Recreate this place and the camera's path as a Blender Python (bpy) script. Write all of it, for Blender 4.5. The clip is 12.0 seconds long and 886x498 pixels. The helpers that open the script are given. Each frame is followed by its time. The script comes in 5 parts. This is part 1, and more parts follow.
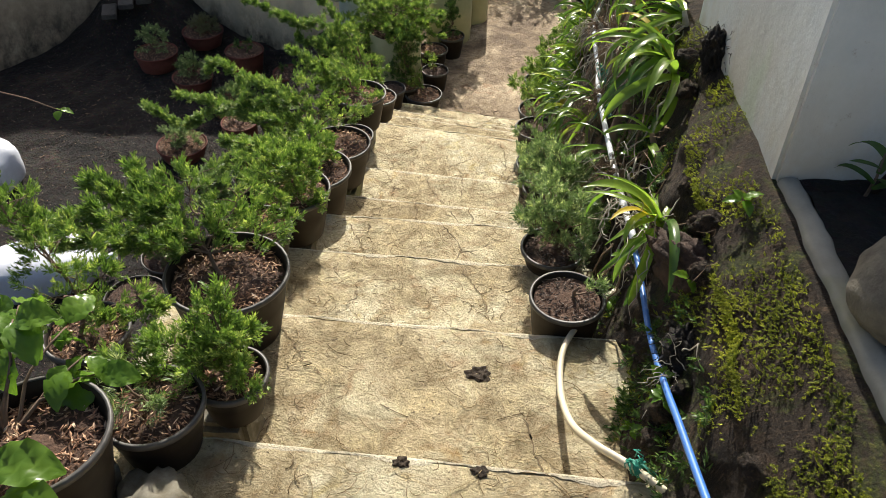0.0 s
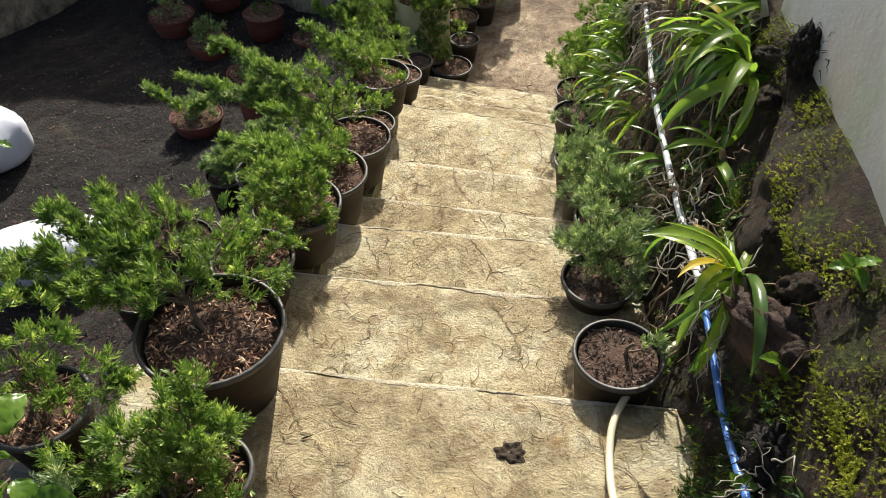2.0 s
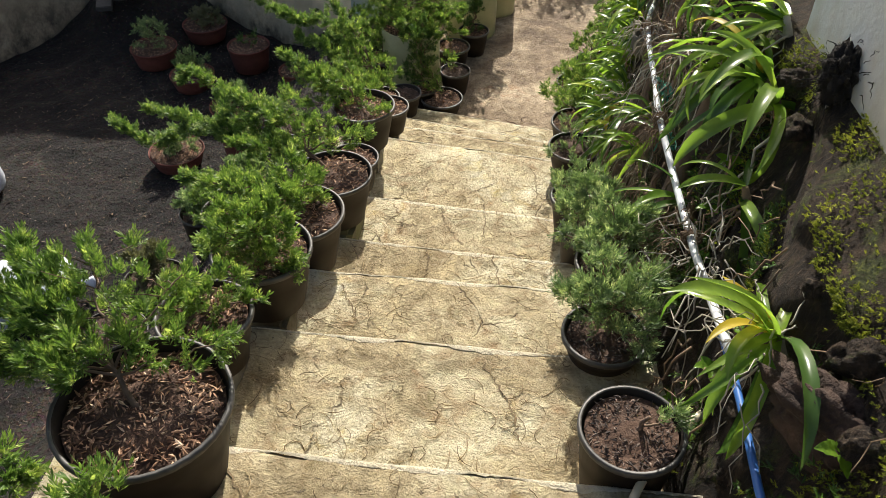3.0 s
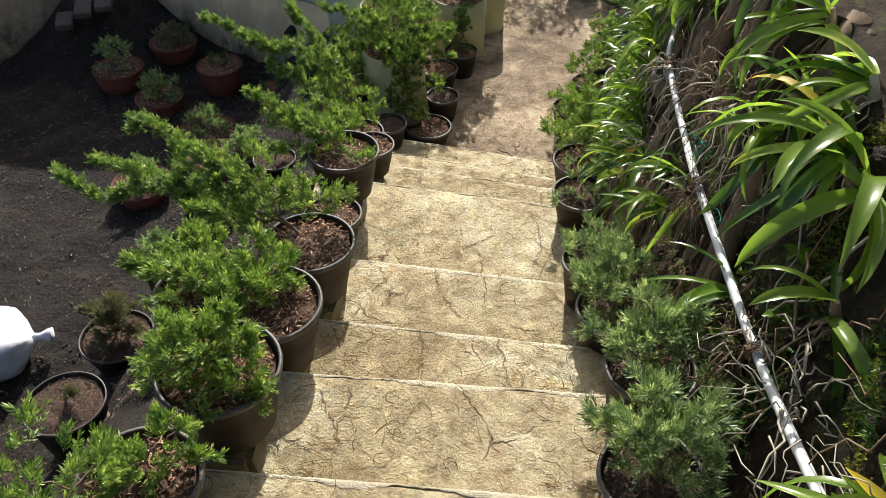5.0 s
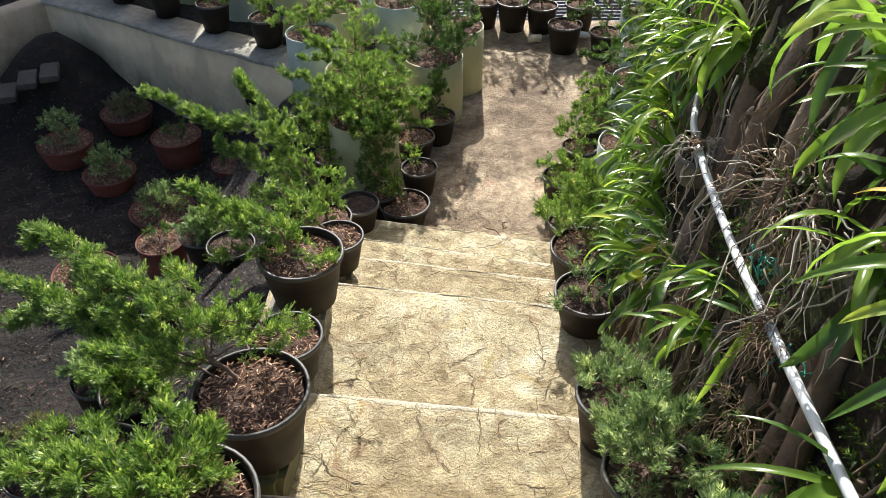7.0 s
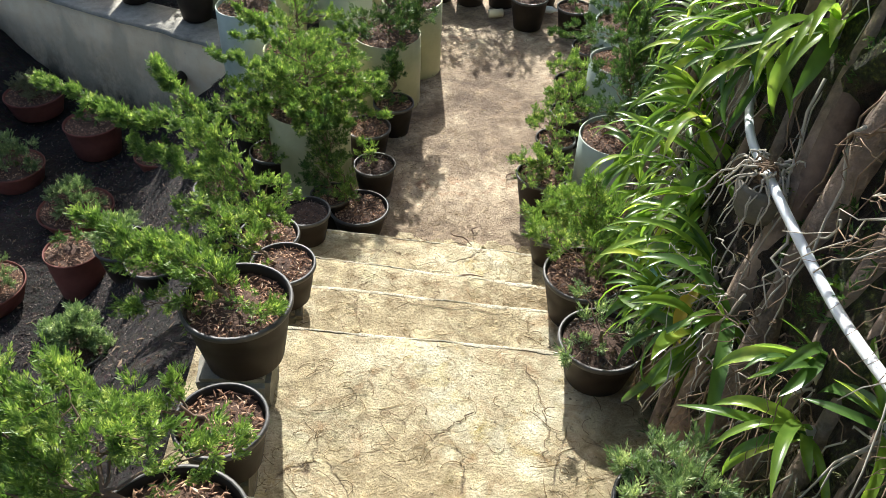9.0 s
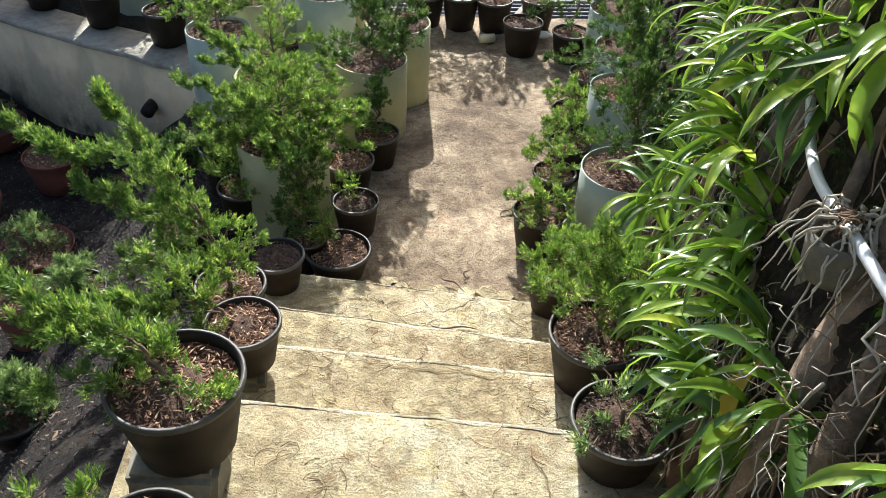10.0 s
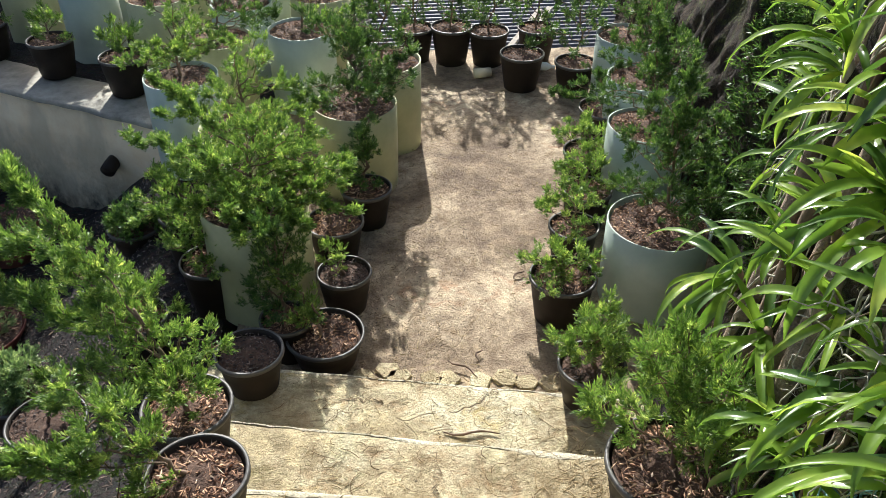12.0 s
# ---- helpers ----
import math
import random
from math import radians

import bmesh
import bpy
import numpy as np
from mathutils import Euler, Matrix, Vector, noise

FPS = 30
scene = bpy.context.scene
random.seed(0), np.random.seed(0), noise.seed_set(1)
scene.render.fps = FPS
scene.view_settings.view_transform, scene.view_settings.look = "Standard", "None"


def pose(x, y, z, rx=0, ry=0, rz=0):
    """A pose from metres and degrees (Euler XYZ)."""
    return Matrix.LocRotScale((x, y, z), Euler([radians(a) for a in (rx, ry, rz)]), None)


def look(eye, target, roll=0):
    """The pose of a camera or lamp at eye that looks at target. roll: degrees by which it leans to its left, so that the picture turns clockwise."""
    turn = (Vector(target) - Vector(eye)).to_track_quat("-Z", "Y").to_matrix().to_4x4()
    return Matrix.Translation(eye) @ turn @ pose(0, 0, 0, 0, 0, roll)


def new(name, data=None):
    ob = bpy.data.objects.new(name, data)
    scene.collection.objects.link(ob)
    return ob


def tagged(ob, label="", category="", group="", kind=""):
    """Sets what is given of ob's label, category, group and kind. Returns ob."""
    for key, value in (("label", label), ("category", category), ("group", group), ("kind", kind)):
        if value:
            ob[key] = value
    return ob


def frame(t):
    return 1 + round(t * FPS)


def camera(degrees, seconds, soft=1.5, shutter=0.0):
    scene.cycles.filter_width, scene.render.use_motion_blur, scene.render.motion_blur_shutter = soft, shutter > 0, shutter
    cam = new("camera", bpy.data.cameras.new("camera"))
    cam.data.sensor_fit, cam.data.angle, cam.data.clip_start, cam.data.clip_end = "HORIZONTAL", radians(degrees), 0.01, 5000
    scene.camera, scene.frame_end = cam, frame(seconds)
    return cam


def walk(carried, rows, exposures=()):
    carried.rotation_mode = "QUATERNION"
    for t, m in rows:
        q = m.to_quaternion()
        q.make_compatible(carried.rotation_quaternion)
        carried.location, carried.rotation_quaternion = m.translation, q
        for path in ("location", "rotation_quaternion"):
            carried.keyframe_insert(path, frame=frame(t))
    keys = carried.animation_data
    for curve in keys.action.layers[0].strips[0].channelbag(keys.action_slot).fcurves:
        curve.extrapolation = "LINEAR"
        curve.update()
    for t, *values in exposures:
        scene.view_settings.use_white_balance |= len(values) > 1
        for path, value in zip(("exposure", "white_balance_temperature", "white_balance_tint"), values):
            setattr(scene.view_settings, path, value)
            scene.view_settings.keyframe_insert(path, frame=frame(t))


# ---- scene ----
cam = camera(57.5, 12.0, soft=0.6)
PATH = [
    (0, (0.107, -0.043, 1.717), (0.0, 1.478, 0.422), 1.4),
    (0.5, (0.122, 0.119, 1.676), (-0.016, 1.656, 0.404), 1.5),
    (1, (0.139, 0.256, 1.648), (-0.036, 1.748, 0.328), 1.4),
    (1.5, (0.105, 0.359, 1.649), (-0.076, 1.817, 0.292), 0.9),
    (2, (0.065, 0.47, 1.621), (-0.102, 1.906, 0.239), 0.3),
    (2.5, (0.067, 0.617, 1.516), (-0.1, 2.106, 0.191), 0.4),
    (4.5, (0.012, 1.16, 1.324), (-0.115, 2.658, 0.006), 0.4),
    (5, (-0.04, 1.313, 1.314), (-0.159, 2.812, -0.005), 0.5),
    (5.5, (-0.074, 1.409, 1.313), (-0.187, 2.913, 0.0), -0.7),
    (6, (-0.081, 1.582, 1.174), (-0.226, 3.164, -0.04), -0.8),
    (6.5, (-0.046, 1.767, 1.093), (-0.184, 3.36, -0.109), -1.0),
    (7, (-0.084, 1.987, 1.084), (-0.163, 3.565, -0.143), -0.4),
    (9, (-0.225, 2.651, 0.839), (-0.158, 4.186, -0.44), 2.2),
    (9.5, (-0.219, 2.845, 0.708), (-0.14, 4.424, -0.516), 1.4),
    (10, (-0.207, 3.051, 0.62), (-0.114, 4.63, -0.604), 2.6),
    (10.5, (-0.244, 3.205, 0.588), (-0.124, 4.762, -0.662), 1.2),
    (11, (-0.223, 3.407, 0.457), (-0.136, 5.04, -0.695), 1.1),
    (11.5, (-0.216, 3.572, 0.403), (-0.128, 5.174, -0.79), 1.5),
    (12, (-0.234, 3.685, 0.391), (-0.119, 5.306, -0.775), 0.5),
]
walk(cam, [(t, look(eye, target, roll)) for t, eye, target, roll in PATH],
     [(0.0, 0.60, 6500, 10), (5.0, 0.62, 6400, 11), (5.5, 0.72, 6300, 12), (6.0, 0.62, 6250, 12), (7.0, 0.88, 6150, 11), (9.5, 1.0, 5980, 9), (12.0, 0.98, 5950, 9)])

# ---- light ----
SUN_AZ, SUN_EL = -1.5, 34.0       # degrees to the right of straight ahead, and above the horizon
world = bpy.data.worlds.new("world")
scene.world = world
world.use_nodes = True
wn = world.node_tree
sky = wn.nodes.new("ShaderNodeTexSky")
sky.sky_type, sky.sun_disc = "NISHITA", False
sky.dust_density, sky.ozone_density, sky.air_density = 4.0, 0.4, 1.0
sky.sun_elevation, sky.sun_rotation = radians(SUN_EL), radians(SUN_AZ)
wn.nodes["Background"].inputs["Strength"].default_value = 0.085
wn.links.new(sky.outputs[0], wn.nodes["Background"].inputs["Color"])
sun_data = bpy.data.lights.new("sun", "SUN")
sun_data.energy, sun_data.angle, sun_data.color = 5.0, radians(0.5), (1.0, 0.95, 0.84)
sun_ob = new("sun", sun_data)
sd = Vector((math.sin(radians(SUN_AZ)) * math.cos(radians(SUN_EL)), math.cos(radians(SUN_AZ)) * math.cos(radians(SUN_EL)), math.sin(radians(SUN_EL))))
sun_ob.matrix_world = look(sd * 30, (0, 0, 0))

# ---- materials ----
def material(name, build):
    m = bpy.data.materials.new(name)
    m.use_nodes = True
    nt = m.node_tree
    b = nt.nodes["Principled BSDF"]
    build(nt, b)
    return m


def node(nt, kind, **inputs):
    n = nt.nodes.new(kind)
    for k, v in inputs.items():
        n.inputs[k.replace("_", " ")].default_value = v
    return n


def coords(nt, scale=(1, 1, 1)):
    g = nt.nodes.new("ShaderNodeNewGeometry")
    mp = nt.nodes.new("ShaderNodeMapping")
    mp.inputs["Scale"].default_value = scale
    nt.links.new(g.outputs["Position"], mp.inputs["Vector"])
    return mp.outputs[0]


def noise_tex(nt, vec, scale, detail=6, rough=0.6, distort=0.0):
    n = node(nt, "ShaderNodeTexNoise", Scale=scale, Detail=detail, Roughness=rough, Distortion=distort)
    nt.links.new(vec, n.inputs["Vector"])
    return n.outputs["Fac"]


def ramp(nt, fac, stops):
    r = nt.nodes.new("ShaderNodeValToRGB")
    els = r.color_ramp.elements
    while len(els) < len(stops):
        els.new(0.5)
    for e, (p, c) in zip(els, stops):
        e.position, e.color = p, (*c, 1) if len(c) == 3 else c
    nt.links.new(fac, r.inputs[0])
    return r.outputs[0]


def mix(nt, fac, a, b, blend="MIX"):
    m = nt.nodes.new("ShaderNodeMix")
    m.data_type, m.blend_type = "RGBA", blend
    for sock, v in ((m.inputs[0], fac), (m.inputs[6], a), (m.inputs[7], b)):
        if isinstance(v, (float, int)):
            sock.default_value = v
        elif isinstance(v, tuple):
            sock.default_value = (*v, 1)
        else:
            nt.links.new(v, sock)
    return m.outputs[2]


def bump(nt, b, height, strength, dist=0.01, prior=None):
    n = node(nt, "ShaderNodeBump", Strength=strength, Distance=dist)
    nt.links.new(height, n.inputs["Height"])
    if prior is not None:
        nt.links.new(prior, n.inputs["Normal"])
    nt.links.new(n.outputs[0], b.inputs["Normal"])
    return n.outputs[0]


def concrete(nt, b, warm=True, bleach=0.0):
    """Hand-trowelled cement: trowel wrinkles across, hairline cracks, brown grime lodged in the hollows, pale where feet have worn it."""
    v = coords(nt)
    big = noise_tex(nt, v, 1.9, 5, 0.62, 0.5)
    mid = noise_tex(nt, v, 9, 7, 0.7, 0.8)
    fine = noise_tex(nt, v, 120, 4, 0.75)
    wrinkle = noise_tex(nt, coords(nt, (24, 36, 30)), 1.0, 7, 0.70, 2.6)
    col = ramp(nt, big, [(0.30, (0.345, 0.275, 0.158)), (0.48, (0.53, 0.455, 0.295)), (0.66, (0.76, 0.70, 0.525))] if warm else
               [(0.30, (0.145, 0.100, 0.066)), (0.46, (0.325, 0.252, 0.176)), (0.64, (0.59, 0.485, 0.352))])
    col = mix(nt, 0.85, col, ramp(nt, mid, [(0.30, (0.22, 0.17, 0.10)), (0.5, (0.5, 0.48, 0.45)), (0.70, (0.80, 0.77, 0.68))]), "OVERLAY")
    hollow = ramp(nt, wrinkle, [(0.30, (0.75, 0.75, 0.75)), (0.44, (0.10, 0.10, 0.10)), (0.52, (0, 0, 0))])
    col = mix(nt, hollow, col, (0.165, 0.128, 0.062) if warm else (0.10, 0.070, 0.048))
    crest = ramp(nt, wrinkle, [(0.56, (0, 0, 0)), (0.74, (0.32, 0.32, 0.32))])
    col = mix(nt, crest, col, (0.86, 0.81, 0.66) if warm else (0.52, 0.45, 0.36))
    dirt = noise_tex(nt, v, 4.6, 8, 0.78, 1.4)
    col = mix(nt, ramp(nt, dirt, [(0.47, (0, 0, 0)), (0.66, (0.72, 0.72, 0.72))]), col, (0.175, 0.135, 0.066) if warm else (0.115, 0.075, 0.05))
    specks = noise_tex(nt, v, 48, 3, 0.6)
    col = mix(nt, ramp(nt, specks, [(0.66, (0, 0, 0)), (0.71, (0.75, 0.75, 0.75))]), col, (0.085, 0.06, 0.035))
    moss = noise_tex(nt, v, 3.7, 6, 0.75, 0.6)
    col = mix(nt, ramp(nt, moss, [(0.60, (0, 0, 0)), (0.72, (0.55, 0.55, 0.55))]), col, (0.17, 0.15, 0.045))
    cell = node(nt, "ShaderNodeTexVoronoi", Scale=2.6 if warm else 5.5)
    cell.feature = "DISTANCE_TO_EDGE"
    warp = nt.nodes.new("ShaderNodeVectorMath")
    warp.operation = "MULTIPLY_ADD"
    wn_ = node(nt, "ShaderNodeTexNoise", Scale=7.0, Detail=5.0)
    nt.links.new(v, wn_.inputs["Vector"])
    nt.links.new(wn_.outputs["Color"], warp.inputs[0])
    warp.inputs[1].default_value = (0.13, 0.13, 0.13)
    nt.links.new(v, warp.inputs[2])
    nt.links.new(warp.outputs[0], cell.inputs["Vector"])
    gap = ramp(nt, cell.outputs["Distance"], [(0.0, (0, 0, 0)), (0.012, (1, 1, 1))])
    fade = ramp(nt, noise_tex(nt, v, 3.1, 4, 0.7), [(0.55, (0, 0, 0)), (0.63, (1, 1, 1))])
    crack = mix(nt, fade, (1.0, 1.0, 1.0), gap)
    col = mix(nt, crack, (0.12, 0.085, 0.05), col)
    if bleach:
        col = mix(nt, bleach, col, (0.84, 0.79, 0.64))
    nt.links.new(col, b.inputs["Base Color"])
    b.inputs["Roughness"].default_value = 0.9
    n1 = bump(nt, b, mid, 0.5, 0.02)
    n2 = bump(nt, b, wrinkle, 1.0, 0.016, n1)
    n3 = bump(nt, b, crack, 0.8, 0.010, n2)
    bump(nt, b, fine, 0.7, 0.004, n3)


def bank_earth(nt, b):
    """Damp brown earth, threaded with roots and overgrown here and there by moss."""
    v = coords(nt)
    big, mid, fine = noise_tex(nt, v, 2.4, 5, 0.65), noise_tex(nt, v, 13, 8, 0.78, 0.8), noise_tex(nt, v, 75, 5, 0.75)
    thread = noise_tex(nt, coords(nt, (26, 46, 9)), 1.0, 7, 0.75, 2.2)
    col = ramp(nt, mid, [(0.32, (0.008, 0.005, 0.003)), (0.50, (0.032, 0.020, 0.012)), (0.64, (0.095, 0.060, 0.036)), (0.80, (0.26, 0.19, 0.13))])
    col = mix(nt, ramp(nt, thread, [(0.54, (0, 0, 0)), (0.62, (0.65, 0.65, 0.65))]), col, (0.15, 0.105, 0.068))
    grown = noise_tex(nt, v, 5.2, 7, 0.72, 0.6)
    green = ramp(nt, fine, [(0.36, (0.014, 0.022, 0.006)), (0.55, (0.080, 0.100, 0.020)), (0.72, (0.34, 0.35, 0.06))])
    col = mix(nt, ramp(nt, grown, [(0.51, (0, 0, 0)), (0.60, (0.85, 0.85, 0.85))]), col, green)
    nt.links.new(col, b.inputs["Base Color"])
    b.inputs["Roughness"].default_value = 0.95
    n1 = bump(nt, b, mid, 1.0, 0.05)
    n2 = bump(nt, b, thread, 0.9, 0.025, n1)
    bump(nt, b, fine, 0.9, 0.010, n2)


def soil(nt, b):
    v = coords(nt)
    big = noise_tex(nt, v, 1.7, 7, 0.7, 0.8)
    mid = noise_tex(nt, v, 14, 8, 0.75)
    vor = node(nt, "ShaderNodeTexVoronoi", Scale=42.0)
    nt.links.new(v, vor.inputs["Vector"])
    col = ramp(nt, big, [(0.34, (0.007, 0.0052, 0.0042)), (0.52, (0.020, 0.0145, 0.011)), (0.70, (0.066, 0.047, 0.036))])
    col = mix(nt, 0.6, col, ramp(nt, mid, [(0.3, (0.18, 0.16, 0.15)), (0.5, (0.5, 0.5, 0.5)), (0.72, (0.85, 0.78, 0.7))]), "OVERLAY")
    col = mix(nt, 0.35, col, vor.outputs["Color"], "SOFT_LIGHT")
    nt.links.new(col, b.inputs["Base Color"])
    b.inputs["Roughness"].default_value = 0.95
    n1 = bump(nt, b, mid, 1.0, 0.09)
    bump(nt, b, vor.outputs["Distance"], 0.6, 0.012, n1)


def leafy(dark, light, rough=0.5, trans=0.35, tip=None, whole=False, tuft=0.0):
    """Foliage: colour varies from leaf to leaf, and light comes through."""
    def build(nt, b):
        g = nt.nodes.new("ShaderNodeNewGeometry")
        v = coords(nt)
        big = noise_tex(nt, v, tuft or 9, 3, 0.6)
        stops = [(0.0, dark), (1.0, light)] if tip is None else [(0.0, dark), (0.72, light), (1.0, tip)]
        add = nt.nodes.new("ShaderNodeMath")
        add.operation = "MULTIPLY_ADD"
        oi = nt.nodes.new("ShaderNodeObjectInfo")
        nt.links.new(oi.outputs["Random"] if whole else g.outputs["Random Per Island"], add.inputs[0])
        add.inputs[1].default_value = 0.30 if tuft else 0.6
        sub = nt.nodes.new("ShaderNodeMath")
        sub.operation = "MULTIPLY_ADD"
        nt.links.new(big, sub.inputs[0])
        sub.inputs[1].default_value, sub.inputs[2].default_value = (2.5, -0.84) if tuft else (1.3, -0.45)
        nt.links.new(sub.outputs[0], add.inputs[2])
        col = ramp(nt, add.outputs[0], stops)
        nt.links.new(col, b.inputs["Base Color"])
        b.inputs["Roughness"].default_value = rough
        b.inputs["Specular IOR Level"].default_value = 0.6 if whole else 0.4
        t = nt.nodes.new("ShaderNodeBsdfTranslucent")
        nt.links.new(mix(nt, 1.0, col, (1.3, 1.36, 0.85), "MULTIPLY"), t.inputs["Color"])
        ms = nt.nodes.new("ShaderNodeMixShader")
        ms.inputs[0].default_value = trans
        nt.links.new(b.outputs[0], ms.inputs[1])
        nt.links.new(t.outputs[0], ms.inputs[2])
        nt.links.new(ms.outputs[0], nt.nodes["Material Output"].inputs["Surface"])
    return build


def plain(col, rough=0.6, metal=0.0, vary=0.25, scale=20, bumps=0.2, dist=0.004):
    """A painted, plastic, bark or clay surface with stains at two scales."""
    def build(nt, b):
        v = coords(nt)
        n1, n2 = noise_tex(nt, v, scale, 6, 0.65), noise_tex(nt, v, scale * 0.17, 4, 0.6)
        lo, hi = tuple(c * (1 - vary) for c in col), tuple(min(1, c * (1 + vary)) for c in col)
        c = ramp(nt, n1, [(0.3, lo), (0.7, hi)])
        c = mix(nt, 0.5, c, ramp(nt, n2, [(0.3, lo), (0.7, hi)]))
        nt.links.new(c, b.inputs["Base Color"])
        b.inputs["Roughness"].default_value, b.inputs["Metallic"].default_value = rough, metal
        bump(nt, b, n1, bumps, dist)
    return build


def pieces(stops, rough=0.85):
    """Small loose pieces, each with its own shade."""
    def build(nt, b):
        g = nt.nodes.new("ShaderNodeNewGeometry")
        nt.links.new(ramp(nt, g.outputs["Random Per Island"], stops), b.inputs["Base Color"])
        b.inputs["Roughness"].default_value = rough
    return build


def wall_paint(base, stain, low, high, alga_col=(0.36, 0.42, 0.27)):
    """Old plaster with dirt that has risen from the ground and patches of algae."""
    def build(nt, b):
        v = coords(nt)
        big, mid, fine = noise_tex(nt, v, 1.6, 5, 0.6), noise_tex(nt, v, 9, 6, 0.7), noise_tex(nt, v, 70, 4, 0.7)
        streak = noise_tex(nt, coords(nt, (2.6, 2.6, 2.0)), 1.0, 8, 0.75)
        col = mix(nt, ramp(nt, big, [(0.35, (0, 0, 0)), (0.65, (0.6, 0.6, 0.6))]), base, tuple(c * 0.72 for c in base))
        col = mix(nt, 0.35, col, ramp(nt, mid, [(0.3, (0.3, 0.3, 0.3)), (0.7, (0.72, 0.72, 0.7))]), "OVERLAY")
        g = nt.nodes.new("ShaderNodeSeparateXYZ")
        nt.links.new(v, g.inputs[0])
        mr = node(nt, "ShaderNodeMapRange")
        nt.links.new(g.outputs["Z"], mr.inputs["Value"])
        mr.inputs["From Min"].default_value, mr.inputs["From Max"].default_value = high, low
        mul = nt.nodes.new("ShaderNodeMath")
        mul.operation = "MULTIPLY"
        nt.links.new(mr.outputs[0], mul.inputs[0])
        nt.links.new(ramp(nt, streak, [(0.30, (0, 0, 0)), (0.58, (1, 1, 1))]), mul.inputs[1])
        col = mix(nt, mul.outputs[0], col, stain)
        alga = noise_tex(nt, coords(nt, (2.2, 2.2, 1.1)), 1.0, 4, 0.55, 0.3)
        col = mix(nt, ramp(nt, alga, [(0.55, (0, 0, 0)), (0.63, (0.5, 0.5, 0.5))]), col, alga_col)
        scuff = noise_tex(nt, v, 26, 8, 0.8)
        col = mix(nt, ramp(nt, scuff, [(0.60, (0, 0, 0)), (0.72, (0.5, 0.5, 0.5))]), col, (0.24, 0.20, 0.15))
        nt.links.new(col, b.inputs["Base Color"])
        b.inputs["Roughness"].default_value = 0.85
        n1 = bump(nt, b, mid, 0.3, 0.012)
        bump(nt, b, fine, 0.25, 0.003, n1)
    return build


M_STEP = material("weathered_concrete", concrete)
M_NOSE = material("worn_step_edge", lambda nt, b: concrete(nt, b, True, 0.45))
M_LANDING = material("worn_landing_concrete", lambda nt, b: concrete(nt, b, False))
M_SOIL = material("dark_soil", soil)
M_BANK = material("root_bank", bank_earth)
M_TRUNK = material("climbing_trunk_bark", plain((0.25, 0.185, 0.135), 0.92, 0, 0.7, 34, 1.0, 0.02))
M_ROT = material("rotten_wood", plain((0.062, 0.036, 0.025), 0.9, 0, 0.7, 26, 1.0, 0.03))
M_BALL = material("black_root_fibre", plain((0.016, 0.013, 0.011), 0.95, 0, 0.6, 60, 1.0, 0.02))
M_BLACK = material("black_pot_plastic", plain((0.024, 0.018, 0.014), 0.6, 0, 0.45, 9, 0.1, 0.002))
M_BLACK.node_tree.nodes["Principled BSDF"].inputs["Specular IOR Level"].default_value = 0.22
M_RIM = material("scuffed_pot_rim", plain((0.07, 0.065, 0.06), 0.5, 0, 0.4, 30, 0.1, 0.002))
M_TERRA = material("red_clay_bowl", plain((0.165, 0.052, 0.038), 0.8, 0, 0.3, 18, 0.25, 0.004))
M_CREAM = material("cream_sheet_ring", plain((0.44, 0.43, 0.24), 0.5, 0, 0.25, 6, 0.08, 0.003))
M_PALE = material("pale_sheet_ring", plain((0.40, 0.46, 0.40), 0.45, 0, 0.22, 6, 0.08, 0.003))
M_CHIPS = material("bark_chips", pieces([(0.0, (0.09, 0.042, 0.025)), (0.5, (0.33, 0.180, 0.105)), (0.85, (0.54, 0.34, 0.21)), (1.0, (0.70, 0.53, 0.38))]))
M_GRIT = material("dark_grit", pieces([(0.0, (0.025, 0.02, 0.018)), (0.6, (0.085, 0.06, 0.048)), (1.0, (0.26, 0.19, 0.15))]))
M_LITTER = material("dead_leaf_litter", pieces([(0.0, (0.03, 0.02, 0.014)), (0.6, (0.10, 0.065, 0.04)), (1.0, (0.26, 0.18, 0.11))]))
M_GRAVEL = material("pinkish_gravel", pieces([(0.0, (0.06, 0.048, 0.042)), (0.5, (0.17, 0.135, 0.12)), (1.0, (0.36, 0.30, 0.26))]))
M_MIX = material("potting_soil", plain((0.085, 0.048, 0.032), 0.95, 0, 0.6, 60, 0.9, 0.012))
M_BARK = material("juniper_bark", plain((0.17, 0.115, 0.08), 0.9, 0, 0.45, 40, 0.7, 0.006))
M_JUN = material("juniper_green", leafy((0.040, 0.090, 0.022), (0.185, 0.290, 0.062), 0.40, 0.38, (0.56, 0.64, 0.19), tuft=30.0))
M_JUN_DARK = material("juniper_deep_green", leafy((0.018, 0.046, 0.014), (0.085, 0.160, 0.038), 0.45, 0.32, (0.28, 0.38, 0.11), tuft=30.0))
M_JUN_BLUE = material("juniper_blue_green", leafy((0.055, 0.102, 0.044), (0.215, 0.305, 0.135), 0.38, 0.34, (0.64, 0.70, 0.38), tuft=26.0))
M_JUN_GREY = material("juniper_faded", leafy((0.10, 0.105, 0.055), (0.23, 0.225, 0.12), 0.6, 0.25))
M_ORCHID = material("strap_leaf", leafy((0.070, 0.150, 0.026), (0.235, 0.360, 0.055), 0.22, 0.50, (0.60, 0.68, 0.13), True))
M_LEAF_OLD = material("old_strap_leaf", leafy((0.040, 0.095, 0.026), (0.105, 0.185, 0.040), 0.25, 0.32))
M_YELLOW = material("yellowed_leaf", leafy((0.45, 0.33, 0.03), (0.62, 0.46, 0.05), 0.45, 0.4))
